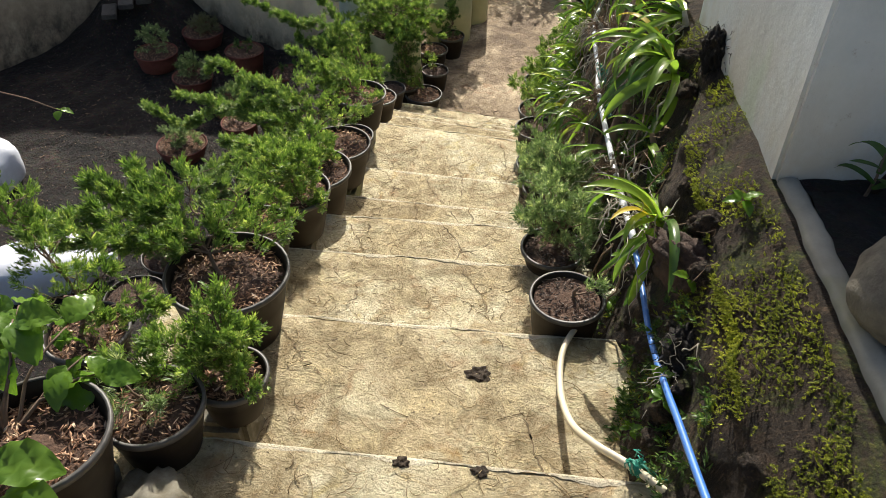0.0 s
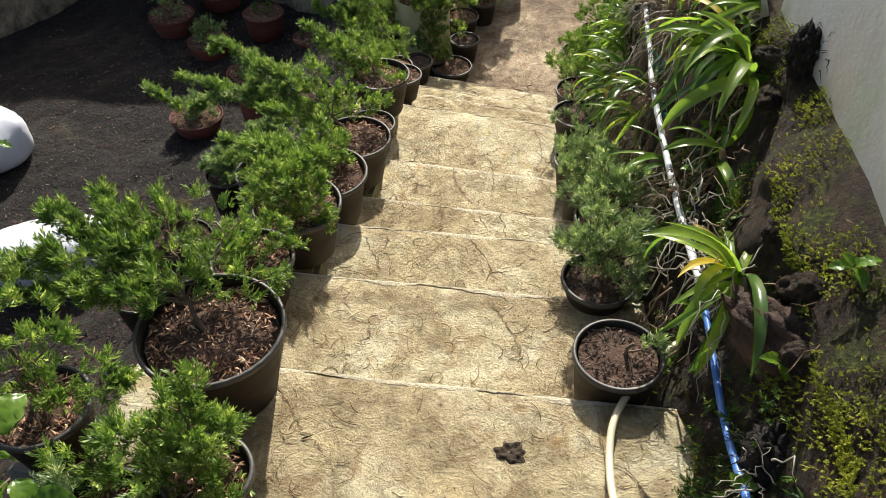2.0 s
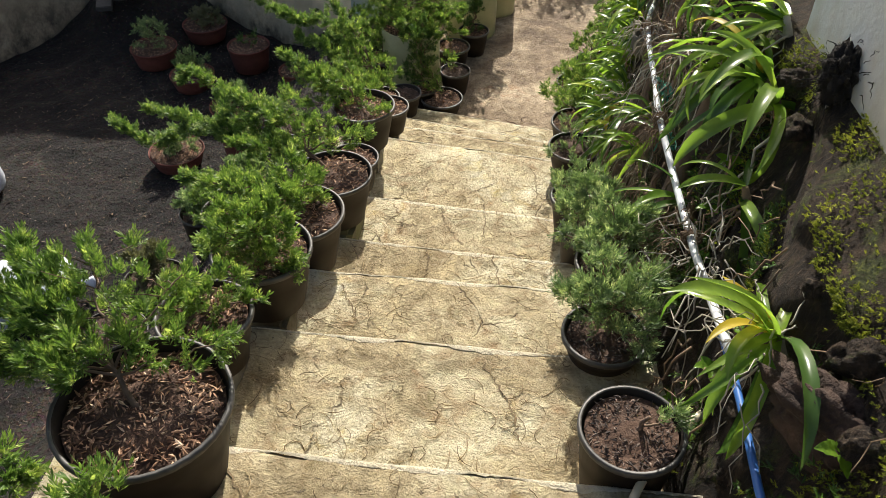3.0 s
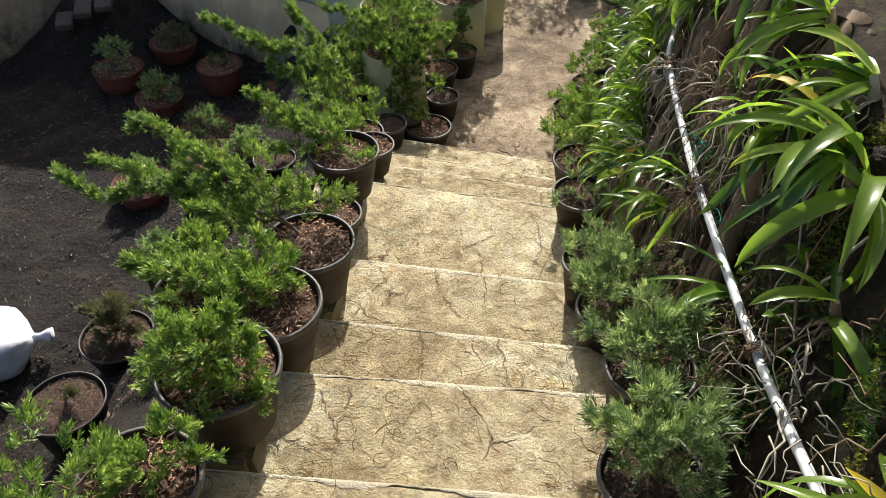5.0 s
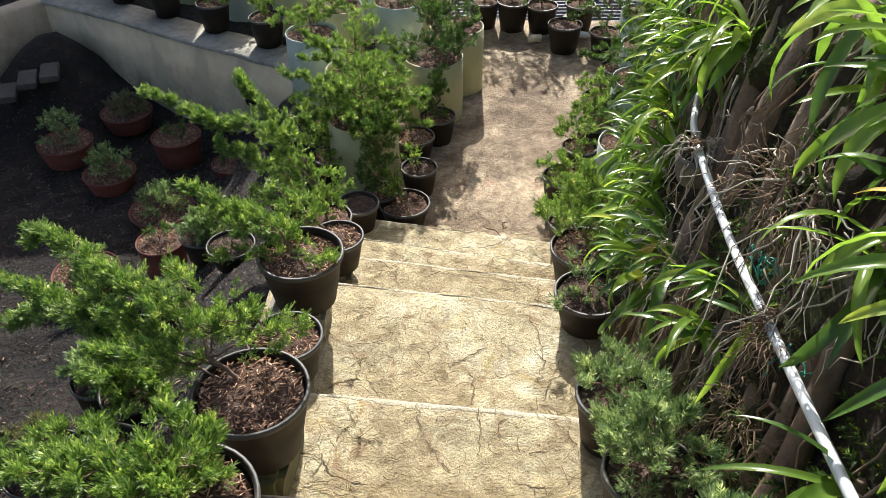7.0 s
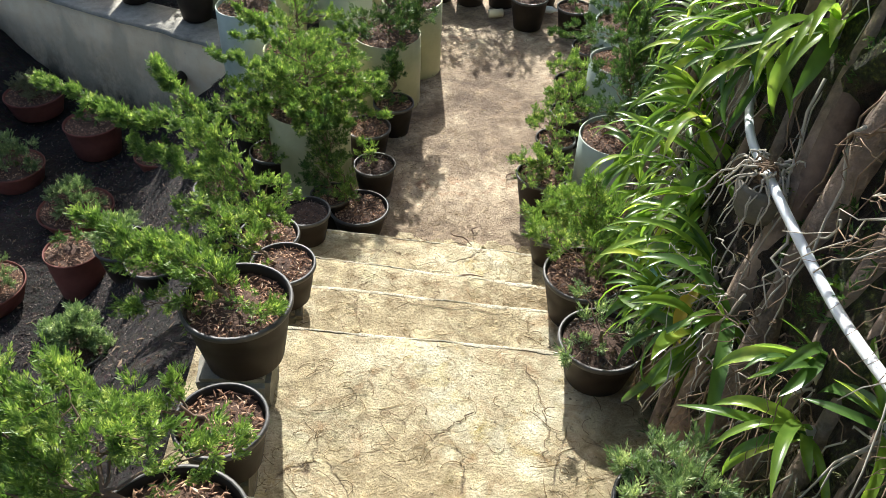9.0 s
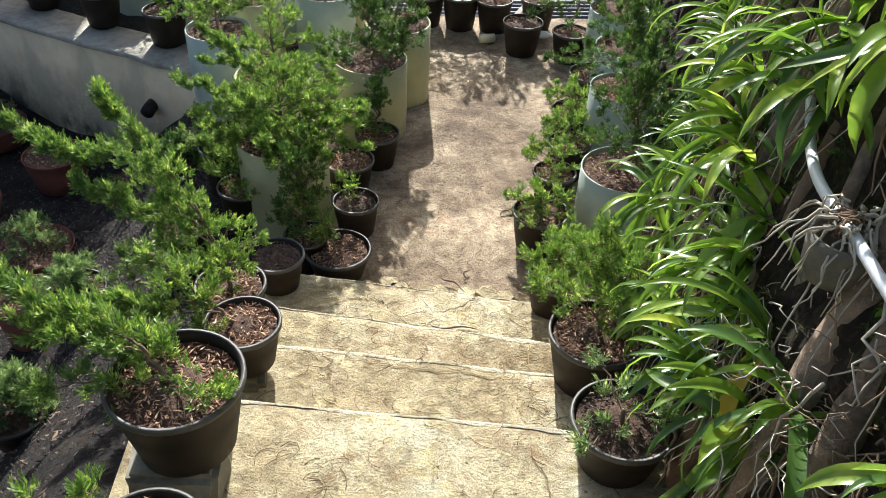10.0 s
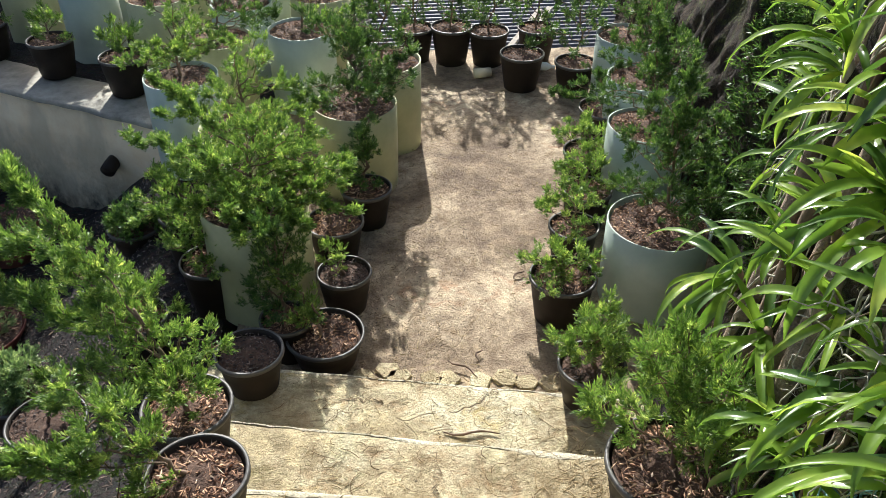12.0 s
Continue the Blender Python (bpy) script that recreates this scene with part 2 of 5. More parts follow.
M_BROAD = material("broad_leaf", leafy((0.05, 0.13, 0.02), (0.22, 0.36, 0.04), 0.24, 0.42))
M_ROOT = material("pale_aerial_root", plain((0.40, 0.36, 0.29), 0.8, 0, 0.35, 30, 0.3))
M_DRYROOT = material("dry_brown_root", plain((0.20, 0.135, 0.085), 0.9, 0, 0.5, 30, 0.3))
M_MOSS = material("yellow_green_moss", leafy((0.03, 0.050, 0.012), (0.32, 0.35, 0.045), 0.8, 0.30, (0.72, 0.70, 0.11)))
M_PVC = material("white_pvc_pipe", plain((0.70, 0.72, 0.74), 0.35, 0, 0.12, 8, 0.05))
M_BLUE = material("blue_hose", plain((0.05, 0.17, 0.52), 0.38, 0, 0.2, 10, 0.05))
M_HOSE = material("cream_hose", plain((0.66, 0.58, 0.42), 0.45, 0, 0.14, 12, 0.05))
M_TEAL = material("green_twine", plain((0.02, 0.24, 0.17), 0.5, 0, 0.3, 40, 0.3))
M_SACK = material("white_woven_sack", plain((0.62, 0.65, 0.72), 0.5, 0, 0.10, 30, 0.35, 0.006))
M_HOUSE = material("blue_grey_plaster", wall_paint((0.74, 0.80, 0.83), (0.50, 0.45, 0.36), 0.3, 0.9, (0.46, 0.56, 0.42)))
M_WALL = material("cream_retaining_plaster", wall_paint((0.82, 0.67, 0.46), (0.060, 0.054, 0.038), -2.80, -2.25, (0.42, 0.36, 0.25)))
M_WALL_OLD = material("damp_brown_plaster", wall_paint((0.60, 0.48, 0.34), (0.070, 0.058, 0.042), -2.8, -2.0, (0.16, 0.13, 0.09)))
M_CAP = material("wall_cap_concrete", plain((0.30, 0.28, 0.235), 0.9, 0, 0.5, 14, 0.9, 0.02))
M_EDGE = material("flaking_planter_cement", wall_paint((0.32, 0.31, 0.27), (0.10, 0.085, 0.055), 0.20, 0.48, (0.17, 0.19, 0.07)))
M_STONE = material("grey_boulder", plain((0.13, 0.118, 0.095), 0.9, 0, 0.6, 22, 0.8, 0.012))
M_STRAW = material("dry_needles", pieces([(0.0, (0.10, 0.065, 0.03)), (0.6, (0.27, 0.19, 0.09)), (1.0, (0.45, 0.35, 0.19))]))
M_CRACK = material("crack_shadow_grime", plain((0.16, 0.115, 0.065), 0.95, 0, 0.5, 40, 0.3))
M_HOLE = material("crumbled_dark_earth", plain((0.045, 0.030, 0.018), 0.95, 0, 0.7, 70, 1.0, 0.012))
M_SHEET = material("dark_corrugated_sheet", plain((0.07, 0.07, 0.08), 0.55, 0.3, 0.4, 6, 0.1))
M_TIMBER = material("grey_timber", plain((0.33, 0.29, 0.24), 0.85, 0, 0.35, 25, 0.4))
M_SLAB = material("grey_paving_slab", plain((0.060, 0.056, 0.050), 0.9, 0, 0.4, 25, 0.5))
M_BLUEBAG = material("pale_blue_sheet", plain((0.35, 0.62, 0.62), 0.45, 0, 0.2, 20, 0.2))


# ---- mesh helpers ----
class Geo:
    """Collects vertices and faces of one mesh."""

    def __init__(self):
        self.v, self.f, self.n = [], [], 0

    def add(self, v, f):
        v = np.asarray(v, float).reshape(-1, 3)
        self.v.append(v)
        self.f.append(np.asarray(f, int) + self.n)
        self.n += len(v)

    def tube(self, pts, radii, sides=6):
        pts = np.asarray(pts, float)
        k = len(pts)
        radii = np.broadcast_to(radii, (k,))
        tan = np.gradient(pts, axis=0)
        tan /= np.linalg.norm(tan, axis=1)[:, None] + 1e-9
        ref = np.array([0.0, 0.0, 1.0]) if abs(tan[:, 2]).mean() < 0.8 else np.array([1.0, 0.0, 0.0])
        u = np.cross(tan, ref)
        u /= np.linalg.norm(u, axis=1)[:, None] + 1e-9
        w = np.cross(tan, u)
        a = np.linspace(0, 2 * np.pi, sides, endpoint=False)
        ring = pts[:, None] + radii[:, None, None] * (np.cos(a)[None, :, None] * u[:, None] + np.sin(a)[None, :, None] * w[:, None])
        i, j = np.meshgrid(np.arange(k - 1), np.arange(sides), indexing="ij")
        a0, a1 = i * sides + j, i * sides + (j + 1) % sides
        b0, b1 = a0 + sides, a1 + sides
        tris = np.concatenate([np.stack([a0, a1, b1], -1).reshape(-1, 3), np.stack([a0, b1, b0], -1).reshape(-1, 3)])
        self.add(np.concatenate([ring.reshape(-1, 3), pts[:1], pts[-1:]]), np.concatenate([tris,
                 [[(j + 1) % sides, j, k * sides] for j in range(sides)],
                 [[(k - 1) * sides + j, (k - 1) * sides + (j + 1) % sides, k * sides + 1] for j in range(sides)]]))

    def lathe(self, profile, sides=28, wobble=0.0):
        """Turn a closed or open outline of (radius, z) round the z axis."""
        prof = np.asarray(profile, float)
        a = np.linspace(0, 2 * np.pi, sides, endpoint=False)
        r = 1 + wobble * np.sin(2 * a + 0.7)
        v = np.stack([prof[:, 0][:, None] * (np.cos(a) * r)[None], prof[:, 0][:, None] * (np.sin(a) / r)[None], np.broadcast_to(prof[:, 1][:, None], (len(prof), sides))], -1)
        i, j = np.meshgrid(np.arange(len(prof) - 1), np.arange(sides), indexing="ij")
        a0, a1 = i * sides + j, i * sides + (j + 1) % sides
        b0, b1 = a0 + sides, a1 + sides
        self.add(v.reshape(-1, 3), np.concatenate([np.stack([a0, a1, b1], -1).reshape(-1, 3), np.stack([a0, b1, b0], -1).reshape(-1, 3)]))

    def grid(self, p):
        """A sheet from an array of points, rows by columns."""
        p = np.asarray(p, float)
        n, m = p.shape[:2]
        i, j = np.meshgrid(np.arange(n - 1), np.arange(m - 1), indexing="ij")
        a = i * m + j
        self.add(p.reshape(-1, 3), np.concatenate([np.stack([a, a + 1, a + m + 1], -1).reshape(-1, 3), np.stack([a, a + m + 1, a + m], -1).reshape(-1, 3)]))

    def mesh(self, name, mat, smooth=True):
        me = bpy.data.meshes.new(name)
        v, f = np.concatenate(self.v), np.concatenate(self.f)
        me.vertices.add(len(v))
        me.vertices.foreach_set("co", v.ravel())
        me.loops.add(f.size)
        me.polygons.add(len(f))
        me.loops.foreach_set("vertex_index", f.ravel())
        me.polygons.foreach_set("loop_start", np.arange(0, f.size, 3))
        me.polygons.foreach_set("loop_total", np.full(len(f), 3))
        me.polygons.foreach_set("use_smooth", np.full(len(f), smooth))
        me.update(calc_edges=True)
        me.validate()
        me.materials.append(mat)
        return me


def part(name, geo, mat, parent=None, label="", smooth=True):
    ob = new(name, geo.mesh(name, mat, smooth) if isinstance(geo, Geo) else geo)
    if parent is not None:
        ob.parent = parent
    return tagged(ob, label)


def thing(name, at, label, category, group="", turn=0.0):
    ob = new(name)
    ob.empty_display_size = 0.05
    ob.matrix_world = pose(*at, 0, 0, turn)
    return tagged(ob, label, category, group)


def box_bm(sx, sy, sz, bevel=0.006, at=(0, 0, 0)):
    bm = bmesh.new()
    bmesh.ops.create_cube(bm, size=1)
    bmesh.ops.scale(bm, vec=(sx, sy, sz), verts=bm.verts)
    bmesh.ops.translate(bm, vec=at, verts=bm.verts)
    if bevel:
        bmesh.ops.bevel(bm, geom=list(bm.edges), offset=bevel, segments=2, affect="EDGES")
    return bm


def bm_part(name, bm, mat, parent=None, label=""):
    me = bpy.data.meshes.new(name)
    bm.to_mesh(me)
    bm.free()
    me.materials.append(mat)
    return part(name, me, mat, parent, label)


def wob(p, scale, seed=0.0):
    """Smooth noise between about -1 and 1 at each point of an array."""
    flat = np.asarray(p, float).reshape(-1, 3)
    out = np.array([noise.noise(Vector((x * scale + seed, y * scale - seed, z * scale + seed * 0.5))) for x, y, z in flat])
    return out.reshape(np.asarray(p).shape[:-1])


# ---- the lie of the land ----
NOSES = [(-0.10, -0.12, 0.371), (0.55, 0.53, 0.174), (1.187, 1.162, -0.023), (1.840, 1.835, -0.220), (2.406, 2.404, -0.417), (2.892, 2.888, -0.614),
         (3.302, 3.252, -0.811), (3.856, 3.775, -1.008), (4.663, 4.548, -1.205), (5.098, 4.950, -1.402), (5.500, 5.312, -1.599), (5.955, 5.772, -1.796)]
LAND = -1.99
MID_Y = [-6.0, -0.45, 0.2, 0.85, 1.5, 2.1, 2.65, 3.1, 3.55, 4.2, 4.85, 5.25, 5.7, 6.05]
MID_Z = [1.9, 0.371, 0.174, -0.023, -0.22, -0.417, -0.614, -0.811, -1.008, -1.205, -1.402, -1.599, -1.796, -1.99]


def slope(y):
    return np.interp(y, MID_Y, MID_Z)


def land(x, y):
    """Height of the earth: a bank beside the stairs, the sunken bed, the terrace behind its wall and the drop beyond."""
    x, y = np.asarray(x, float), np.asarray(y, float)
    top = slope(y) - 0.035
    edge = np.interp(y, [5.0, 6.3], [-0.98, -1.30])
    low = np.interp(x, [-8, -2.6], [-3.05, -2.88])
    u = np.clip((edge - x) / np.interp(y, [5, 6.5], [1.75, 1.3]), 0, 1)
    u = u * u * (3 - 2 * u)
    z = top + (np.minimum(low, top) - top) * u
    line = np.interp(x, [-4.6, -4.11, -2.57, -1.74, -1.5], [10.08, 9.93, 9.05, 8.60, 8.50])
    far_left = np.interp(y, [2.0, 6.8, 10.2], [-6.75, -6.7, -4.7])
    z = np.where(((y > line) & (x < -1.5)) | (x < far_left), LAND - 0.04, z)
    drop = np.clip((y - 9.62) / 0.3, 0, 1) * np.clip((x + 0.5) / 0.4, 0, 1)
    z = z + drop * -1.2
    z = z + 0.80 * np.exp(-((x + 4.42) ** 2 + (y - 9.42) ** 2) / 0.38) * (z < -2.4)
    return z - np.clip((y - 16) / 12, 0, 1) * 4


# ---- ground, stairs, landing ----
def spread(core, outer):
    return np.concatenate([-np.array(outer[::-1]) + core[0], core, np.array(outer) + core[-1]])


far_steps = [1.5, 4, 10, 25, 60, 150, 400, 1000]
gx, gy = spread(np.arange(-7.4, 2.6, 0.085), far_steps), spread(np.arange(-1.5, 13.0, 0.085), far_steps)
GX, GY = np.meshgrid(gx, gy, indexing="ij")
GZ = land(GX, GY)
P = np.stack([GX, GY, GZ], -1)
near = (np.abs(GX + 2.4) < 5.2) & (np.abs(GY - 5.7) < 7.4)
GZ[near] += 0.035 * wob(P[near], 2.2) + 0.02 * wob(P[near], 7.0, 3.0) + 0.022 * wob(P[near], 23.0, 6.0)
under = (GX > -0.95) & (GX < 0.75) & (GY < 9.7)
GZ[under] -= 0.16
P = np.stack([GX, GY, GZ], -1)
g = Geo()
g.grid(P)
tagged(part("ground", g, M_SOIL), "dark bare garden soil with lumps and grit", "ground", kind="structure")


def step_mesh(yb, yl, yr, z, x0, x1, seed):
    """One cast step: a rough top that dips a little, a worn front edge and a rough riser."""
    g = Geo()
    nx, ny = 56, 22
    u = np.linspace(0, 1, nx)
    front = yl + (yr - yl) * np.clip((x0 + (x1 - x0) * u + 0.6) / 1.0, -0.4, 1.5)
    rows = []
    for k in range(ny):
        t = k / (ny - 1)
        x = x0 + (x1 - x0) * u
        y = yb + (front - yb) * t
        rows.append(np.stack([x, y, np.full(nx, z)], -1))
    top = np.array(rows)
    top[..., 2] += 0.007 * wob(top, 3.5, seed) + 0.003 * wob(top, 16, seed)
    wear = wob(np.stack([top[-1, :, 0] * 1.0, top[-1, :, 1], np.full(nx, z)], -1), 9.0, seed + 5)
    top[-1, :, 1] += 0.007 * wear
    top[-1, :, 2] -= 0.006 + 0.006 * np.abs(wear)
    top[-2, :, 1] = top[-1, :, 1] - 0.014
    lip = top[-1].copy()
    lip[:, 1] += 0.006
    lip[:, 2] -= 0.018
    face = top[-1].copy()
    face[:, 2] = z - 0.26
    g.grid(np.concatenate([top, lip[None], face[None]]))
    return g


stairs = tagged(new("stairs"), "weathered yellowish concrete garden steps with worn edges and cracks", "stairs", kind="structure")
for i, (yl, yr, z) in enumerate(NOSES):
    back = (NOSES[i - 1][0] + NOSES[i - 1][1]) / 2 - 0.16 if i else -0.95
    tread = part("step", step_mesh(back, yl, yr, z, -0.97, 0.64, i * 3.7), M_STEP, stairs)
    # the worn pale edge
    xs = np.linspace(-0.95, 0.62, 120)
    front = yl + (yr - yl) * np.clip((xs + 0.6) / 1.0, -0.4, 1.5)
    base_ = np.stack([xs, front, np.full(120, z)], -1)
    depth = 0.006 + 0.022 * np.clip(wob(base_, 6.0, i) + 0.25, 0, 1) + 0.010 * np.abs(wob(base_, 30.0, i))
    rows_ = []
    for k, (dy, dz) in enumerate(((1.0, 0.0008), (0.5, 0.0022), (0.0, -0.0035), (-0.35, -0.016))):
        q = base_.copy()
        q[:, 1] -= depth * dy if dy >= 0 else -0.006 - 0.004 * np.abs(wob(base_, 22.0, i))
        q[:, 2] += 0.007 * wob(q, 3.5, i * 3.7) + 0.003 * wob(q, 16, i * 3.7) + dz
        rows_.append(q)
    ge_ = Geo()
    ge_.grid(np.array(rows_))
    part("nosing", ge_, M_NOSE, tread, "pale worn front edge")
# upper flight behind the viewer
for i in range(8):
    part("step", step_mesh(-0.95 - 0.6 * i - 0.75, -0.8 - 0.6 * i, -0.8 - 0.6 * i, 0.57 + 0.197 * i, -0.97, 0.64, 60 + i), M_STEP, stairs)

gl = Geo()
lx, ly = np.linspace(-0.95, 1.5, 90), np.linspace(5.55, 9.62, 130)
LX, LY = np.meshgrid(lx, ly, indexing="ij")
LP = np.stack([LX, LY, np.full(LX.shape, LAND)], -1)
LP[..., 2] += 0.010 * wob(LP, 2.5, 4) + 0.004 * wob(LP, 11, 9)
gl.grid(LP)
landing = tagged(part("landing", gl, M_LANDING), "worn cracked concrete landing strewn with brown needles", "path", kind="structure")


# ---- retaining walls round the sunken bed ----
def wall_run(name, pts, z0, z1, thick, mat, cap, label):
    pts = np.array(pts, float)
    d = np.gradient(pts, axis=0)
    d /= np.linalg.norm(d, axis=1)[:, None]
    nrm = np.stack([d[:, 1], -d[:, 0]], -1)
    fine = []
    for a, b in zip(pts[:-1], pts[1:]):
        fine += [a + (b - a) * t for t in np.linspace(0, 1, 14, endpoint=False)]
    fine = np.array(fine + [pts[-1]])
    nn = np.stack([np.interp(np.linspace(0, 1, len(fine)), np.linspace(0, 1, len(nrm)), nrm[:, k]) for k in (0, 1)], -1)
    g = Geo()
    prof = [(0.0, z0), (0.0, z0 + (z1 - z0) * 0.35), (0.0, z0 + (z1 - z0) * 0.7), (0.0, z1 - 0.02), (0.02, z1), (thick - 0.02, z1), (thick, z1 - 0.02), (thick, z0)]
    sheet = np.array([[[p[0] + n[0] * o, p[1] + n[1] * o, z] for o, z in prof] for p, n in zip(fine, nn)])
    bulge = 0.014 * wob(sheet, 2.3, 8)
    sheet[..., 0] -= bulge * nn[:, None, 0]
    sheet[..., 1] -= bulge * nn[:, None, 1]
    g.grid(sheet)
    ob = tagged(part(name, g, mat), label, "wall", kind="structure")
    if cap:
        gc = Geo()
        prof = [(-0.03, z1 + 0.004), (-0.035, z1 + 0.03), (-0.02, z1 + 0.042), (thick * 1.5, z1 + 0.046), (thick * 1.5, z1 + 0.004)]
        cs = np.array([[[p[0] + n[0] * o, p[1] + n[1] * o, z] for o, z in prof] for p, n in zip(fine, nn)])
        cs[..., 2] += 0.008 * wob(cs, 6, 2)
        cs[..., 0] += 0.012 * wob(cs, 4, 7)
        gc.grid(cs)
        part("wall_cap", gc, M_CAP, ob, "rough pale cement cap")
    return ob


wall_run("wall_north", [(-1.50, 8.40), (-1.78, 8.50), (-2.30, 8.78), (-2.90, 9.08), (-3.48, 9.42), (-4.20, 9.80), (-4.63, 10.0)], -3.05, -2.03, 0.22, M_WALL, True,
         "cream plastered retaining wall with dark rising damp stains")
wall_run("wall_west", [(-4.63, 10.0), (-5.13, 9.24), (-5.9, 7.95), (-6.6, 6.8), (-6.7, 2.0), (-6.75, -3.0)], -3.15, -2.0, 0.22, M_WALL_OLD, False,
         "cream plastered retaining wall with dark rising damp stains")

# ---- the bank on the other side: earth, roots and moss ----
def bank_point(y, v):
    """v from 0 at the foot to 1 at the top of the bank, and on to 2 across its top."""
    foot = np.interp(y, [-3, 4.3, 5.3, 6.2, 11], [0.50, 0.50, 0.56, 1.30, 1.45])
    lean = np.interp(y, [-3, 2.0, 2.9, 5.0, 11], [0.24, 0.24, 0.36, 0.40, 0.55])
    z0 = np.maximum(slope(y), LAND) - 0.25
    z1 = np.interp(y, [-3, 0.5, 3.0, 4.8, 6.0, 8.5, 11], [0.9, 0.31, 0.33, 0.55, 0.35, -0.5, -0.9])
    ledge = 0.11 * np.interp(y, [-3, 2.9, 3.4], [1, 1, 0])
    t = np.clip(v, 0, 1)
    x = foot + lean * t ** 1.25 + np.clip(v - 1, 0, 1) * 2.2
    z = z0 + (z1 - z0) * t + np.clip((v - 1) / 0.062, 0, 1) * ledge
    return x, z


by = np.arange(-2.5, 9.8, 0.045)
bv = np.concatenate([np.linspace(0, 1, 44), 1 + np.linspace(0.009, 0.072, 8), 1 + np.linspace(0.12, 1, 10)])
BY, BV = np.meshgrid(by, bv, indexing="ij")
BX, BZ = bank_point(BY, BV)
BP = np.stack([BX, BY, BZ], -1)
rough = 0.055 * wob(BP, 3.0, 1) + 0.035 * wob(BP, 8.0, 2)
ridged = np.abs(wob(np.stack([BX * 2, BY * 9 + BZ * 3.2, BZ * 1.2], -1), 1.0, 5)) * 0.06 * np.clip((BY - 2.6) / 0.8, 0, 1)
BP[..., 0] += (rough - ridged) * np.where(BV <= 1, 1, np.where(BV < 1.08, 0.55, 0.2))
BP[..., 2] += rough * 0.3
gb = Geo()
gb.grid(BP[:, ::-1])
tagged(part("earth_bank", gb, M_BANK), "steep dark earth bank of roots and old trunks", "bank", kind="structure")


# ---- house corner and planter on top of the bank ----
house = tagged(new("house"), "blue-grey plastered house corner with patches of algae", "house", kind="structure")
bm_part("wall", box_bm(2.6, 1.22, 3.2, 0.012, (0.885 + 1.3, 1.86 + 0.61, 0.05 + 1.6)), M_HOUSE, house)
kerb = tagged(new("planter"), "rough cement planter edge filled with dark soil", "planter", kind="structure")
ge = Geo()
ey = np.linspace(-1.2, 1.855, 420)
prof = [(0.893, 0.05), (0.890, 0.14), (0.893, 0.22), (0.890, 0.28), (0.893, 0.405), (0.894, 0.440), (0.898, 0.452), (0.908, 0.457), (0.928, 0.460), (0.944, 0.461), (0.955, 0.450), (0.956, 0.2)]
es = np.array([[[x, y, z + 0.02 * (1.2 - y)] for x, z in prof] for y in ey])
es[..., 0] += 0.035 * (1.855 - es[..., 1]) + 0.012 * wob(es, 3, 3) + 0.006 * wob(es, 17, 4)
es[..., 2] += 0.010 * wob(es, 4, 6) + 0.004 * wob(es, 21, 2)
ge.grid(es)
part("edge", ge, M_EDGE, kerb)
gs = Geo()
sx, sy = np.meshgrid(np.linspace(0.952, 2.6, 44), np.linspace(-1.2, 1.858, 60), indexing="ij")
sp = np.stack([sx, sy, 0.415 + 0.03 * sx], -1)
sp[..., 0] += 0.035 * (1.855 - sp[..., 1])
sp[..., 2] += 0.025 * wob(sp, 5, 3) + 0.015 * wob(sp, 14, 1)
gs.grid(sp)
part("soil", gs, M_SOIL, kerb)


# added unseen block beyond the terrace, keeps the low sun off the sunken bed
bed_shade_block = tagged(new("house"), "plain unseen block beyond the terrace, added to shade the bed", "house", kind="structure")
bm_part("wall", box_bm(9.0, 3.0, 5.0, 0.02, (-7.4, 14.9, -1.0)), M_HOUSE, bed_shade_block)


# ---- plants ----
def unit(v):
    return v / (np.linalg.norm(v, axis=-1, keepdims=True) + 1e-9)


def sprigs(pts, dirs, size, rng, spikes=11, fat=0.11, open_=0.6):
    """Tufts of scale foliage: each a short shoot set with tapering three-sided spikes."""
    n = len(pts)
    size = np.broadcast_to(size, (n,))
    axis = unit(dirs)
    perp = unit(np.cross(axis, rng.normal(size=(n, 3))))
    perp2 = np.cross(axis, perp)
    k = np.arange(spikes)
    along = (k / spikes) ** 0.9
    ang = k * 2.4 + rng.uniform(0, 6.28, (n, 1))
    side = np.cos(ang)[..., None] * perp[:, None] + np.sin(ang)[..., None] * perp2[:, None] * 0.55
    d = unit(axis[:, None] * 1.0 + side * (open_ * (1.25 - along))[None, :, None] + 0.14 * rng.normal(size=(n, spikes, 3)))
    base = pts[:, None] + axis[:, None] * (size[:, None] * along * 0.75)[..., None]
    length = size[:, None] * (0.55 - 0.22 * along)[None] * rng.uniform(0.75, 1.2, (n, spikes))
    tip = base + d * length[..., None]
    a = unit(np.cross(d, rng.normal(size=(n, spikes, 3))))
    b = np.cross(d, a)
    w = (length * fat)[..., None]
    mid = base + d * (length * 0.3)[..., None]
    v = np.stack([base + a * w, base - a * w, tip, mid + b * w * 0.8], 2).reshape(-1, 3)
    o = (np.arange(n * spikes) * 4)[:, None, None]
    f = (np.array([[0, 3, 2], [3, 1, 2]])[None] + o).reshape(-1, 3)
    return v, f


def limb_path(a, b, sag, rng, n=9):
    t = np.linspace(0, 1, n)[:, None]
    p = a + (b - a) * t
    p[:, 2] += sag * np.sin(np.pi * t[:, 0])
    ln = np.linalg.norm(b - a)
    p[1:-1] += rng.normal(size=(n - 2, 3)) * 0.035 * ln
    return p


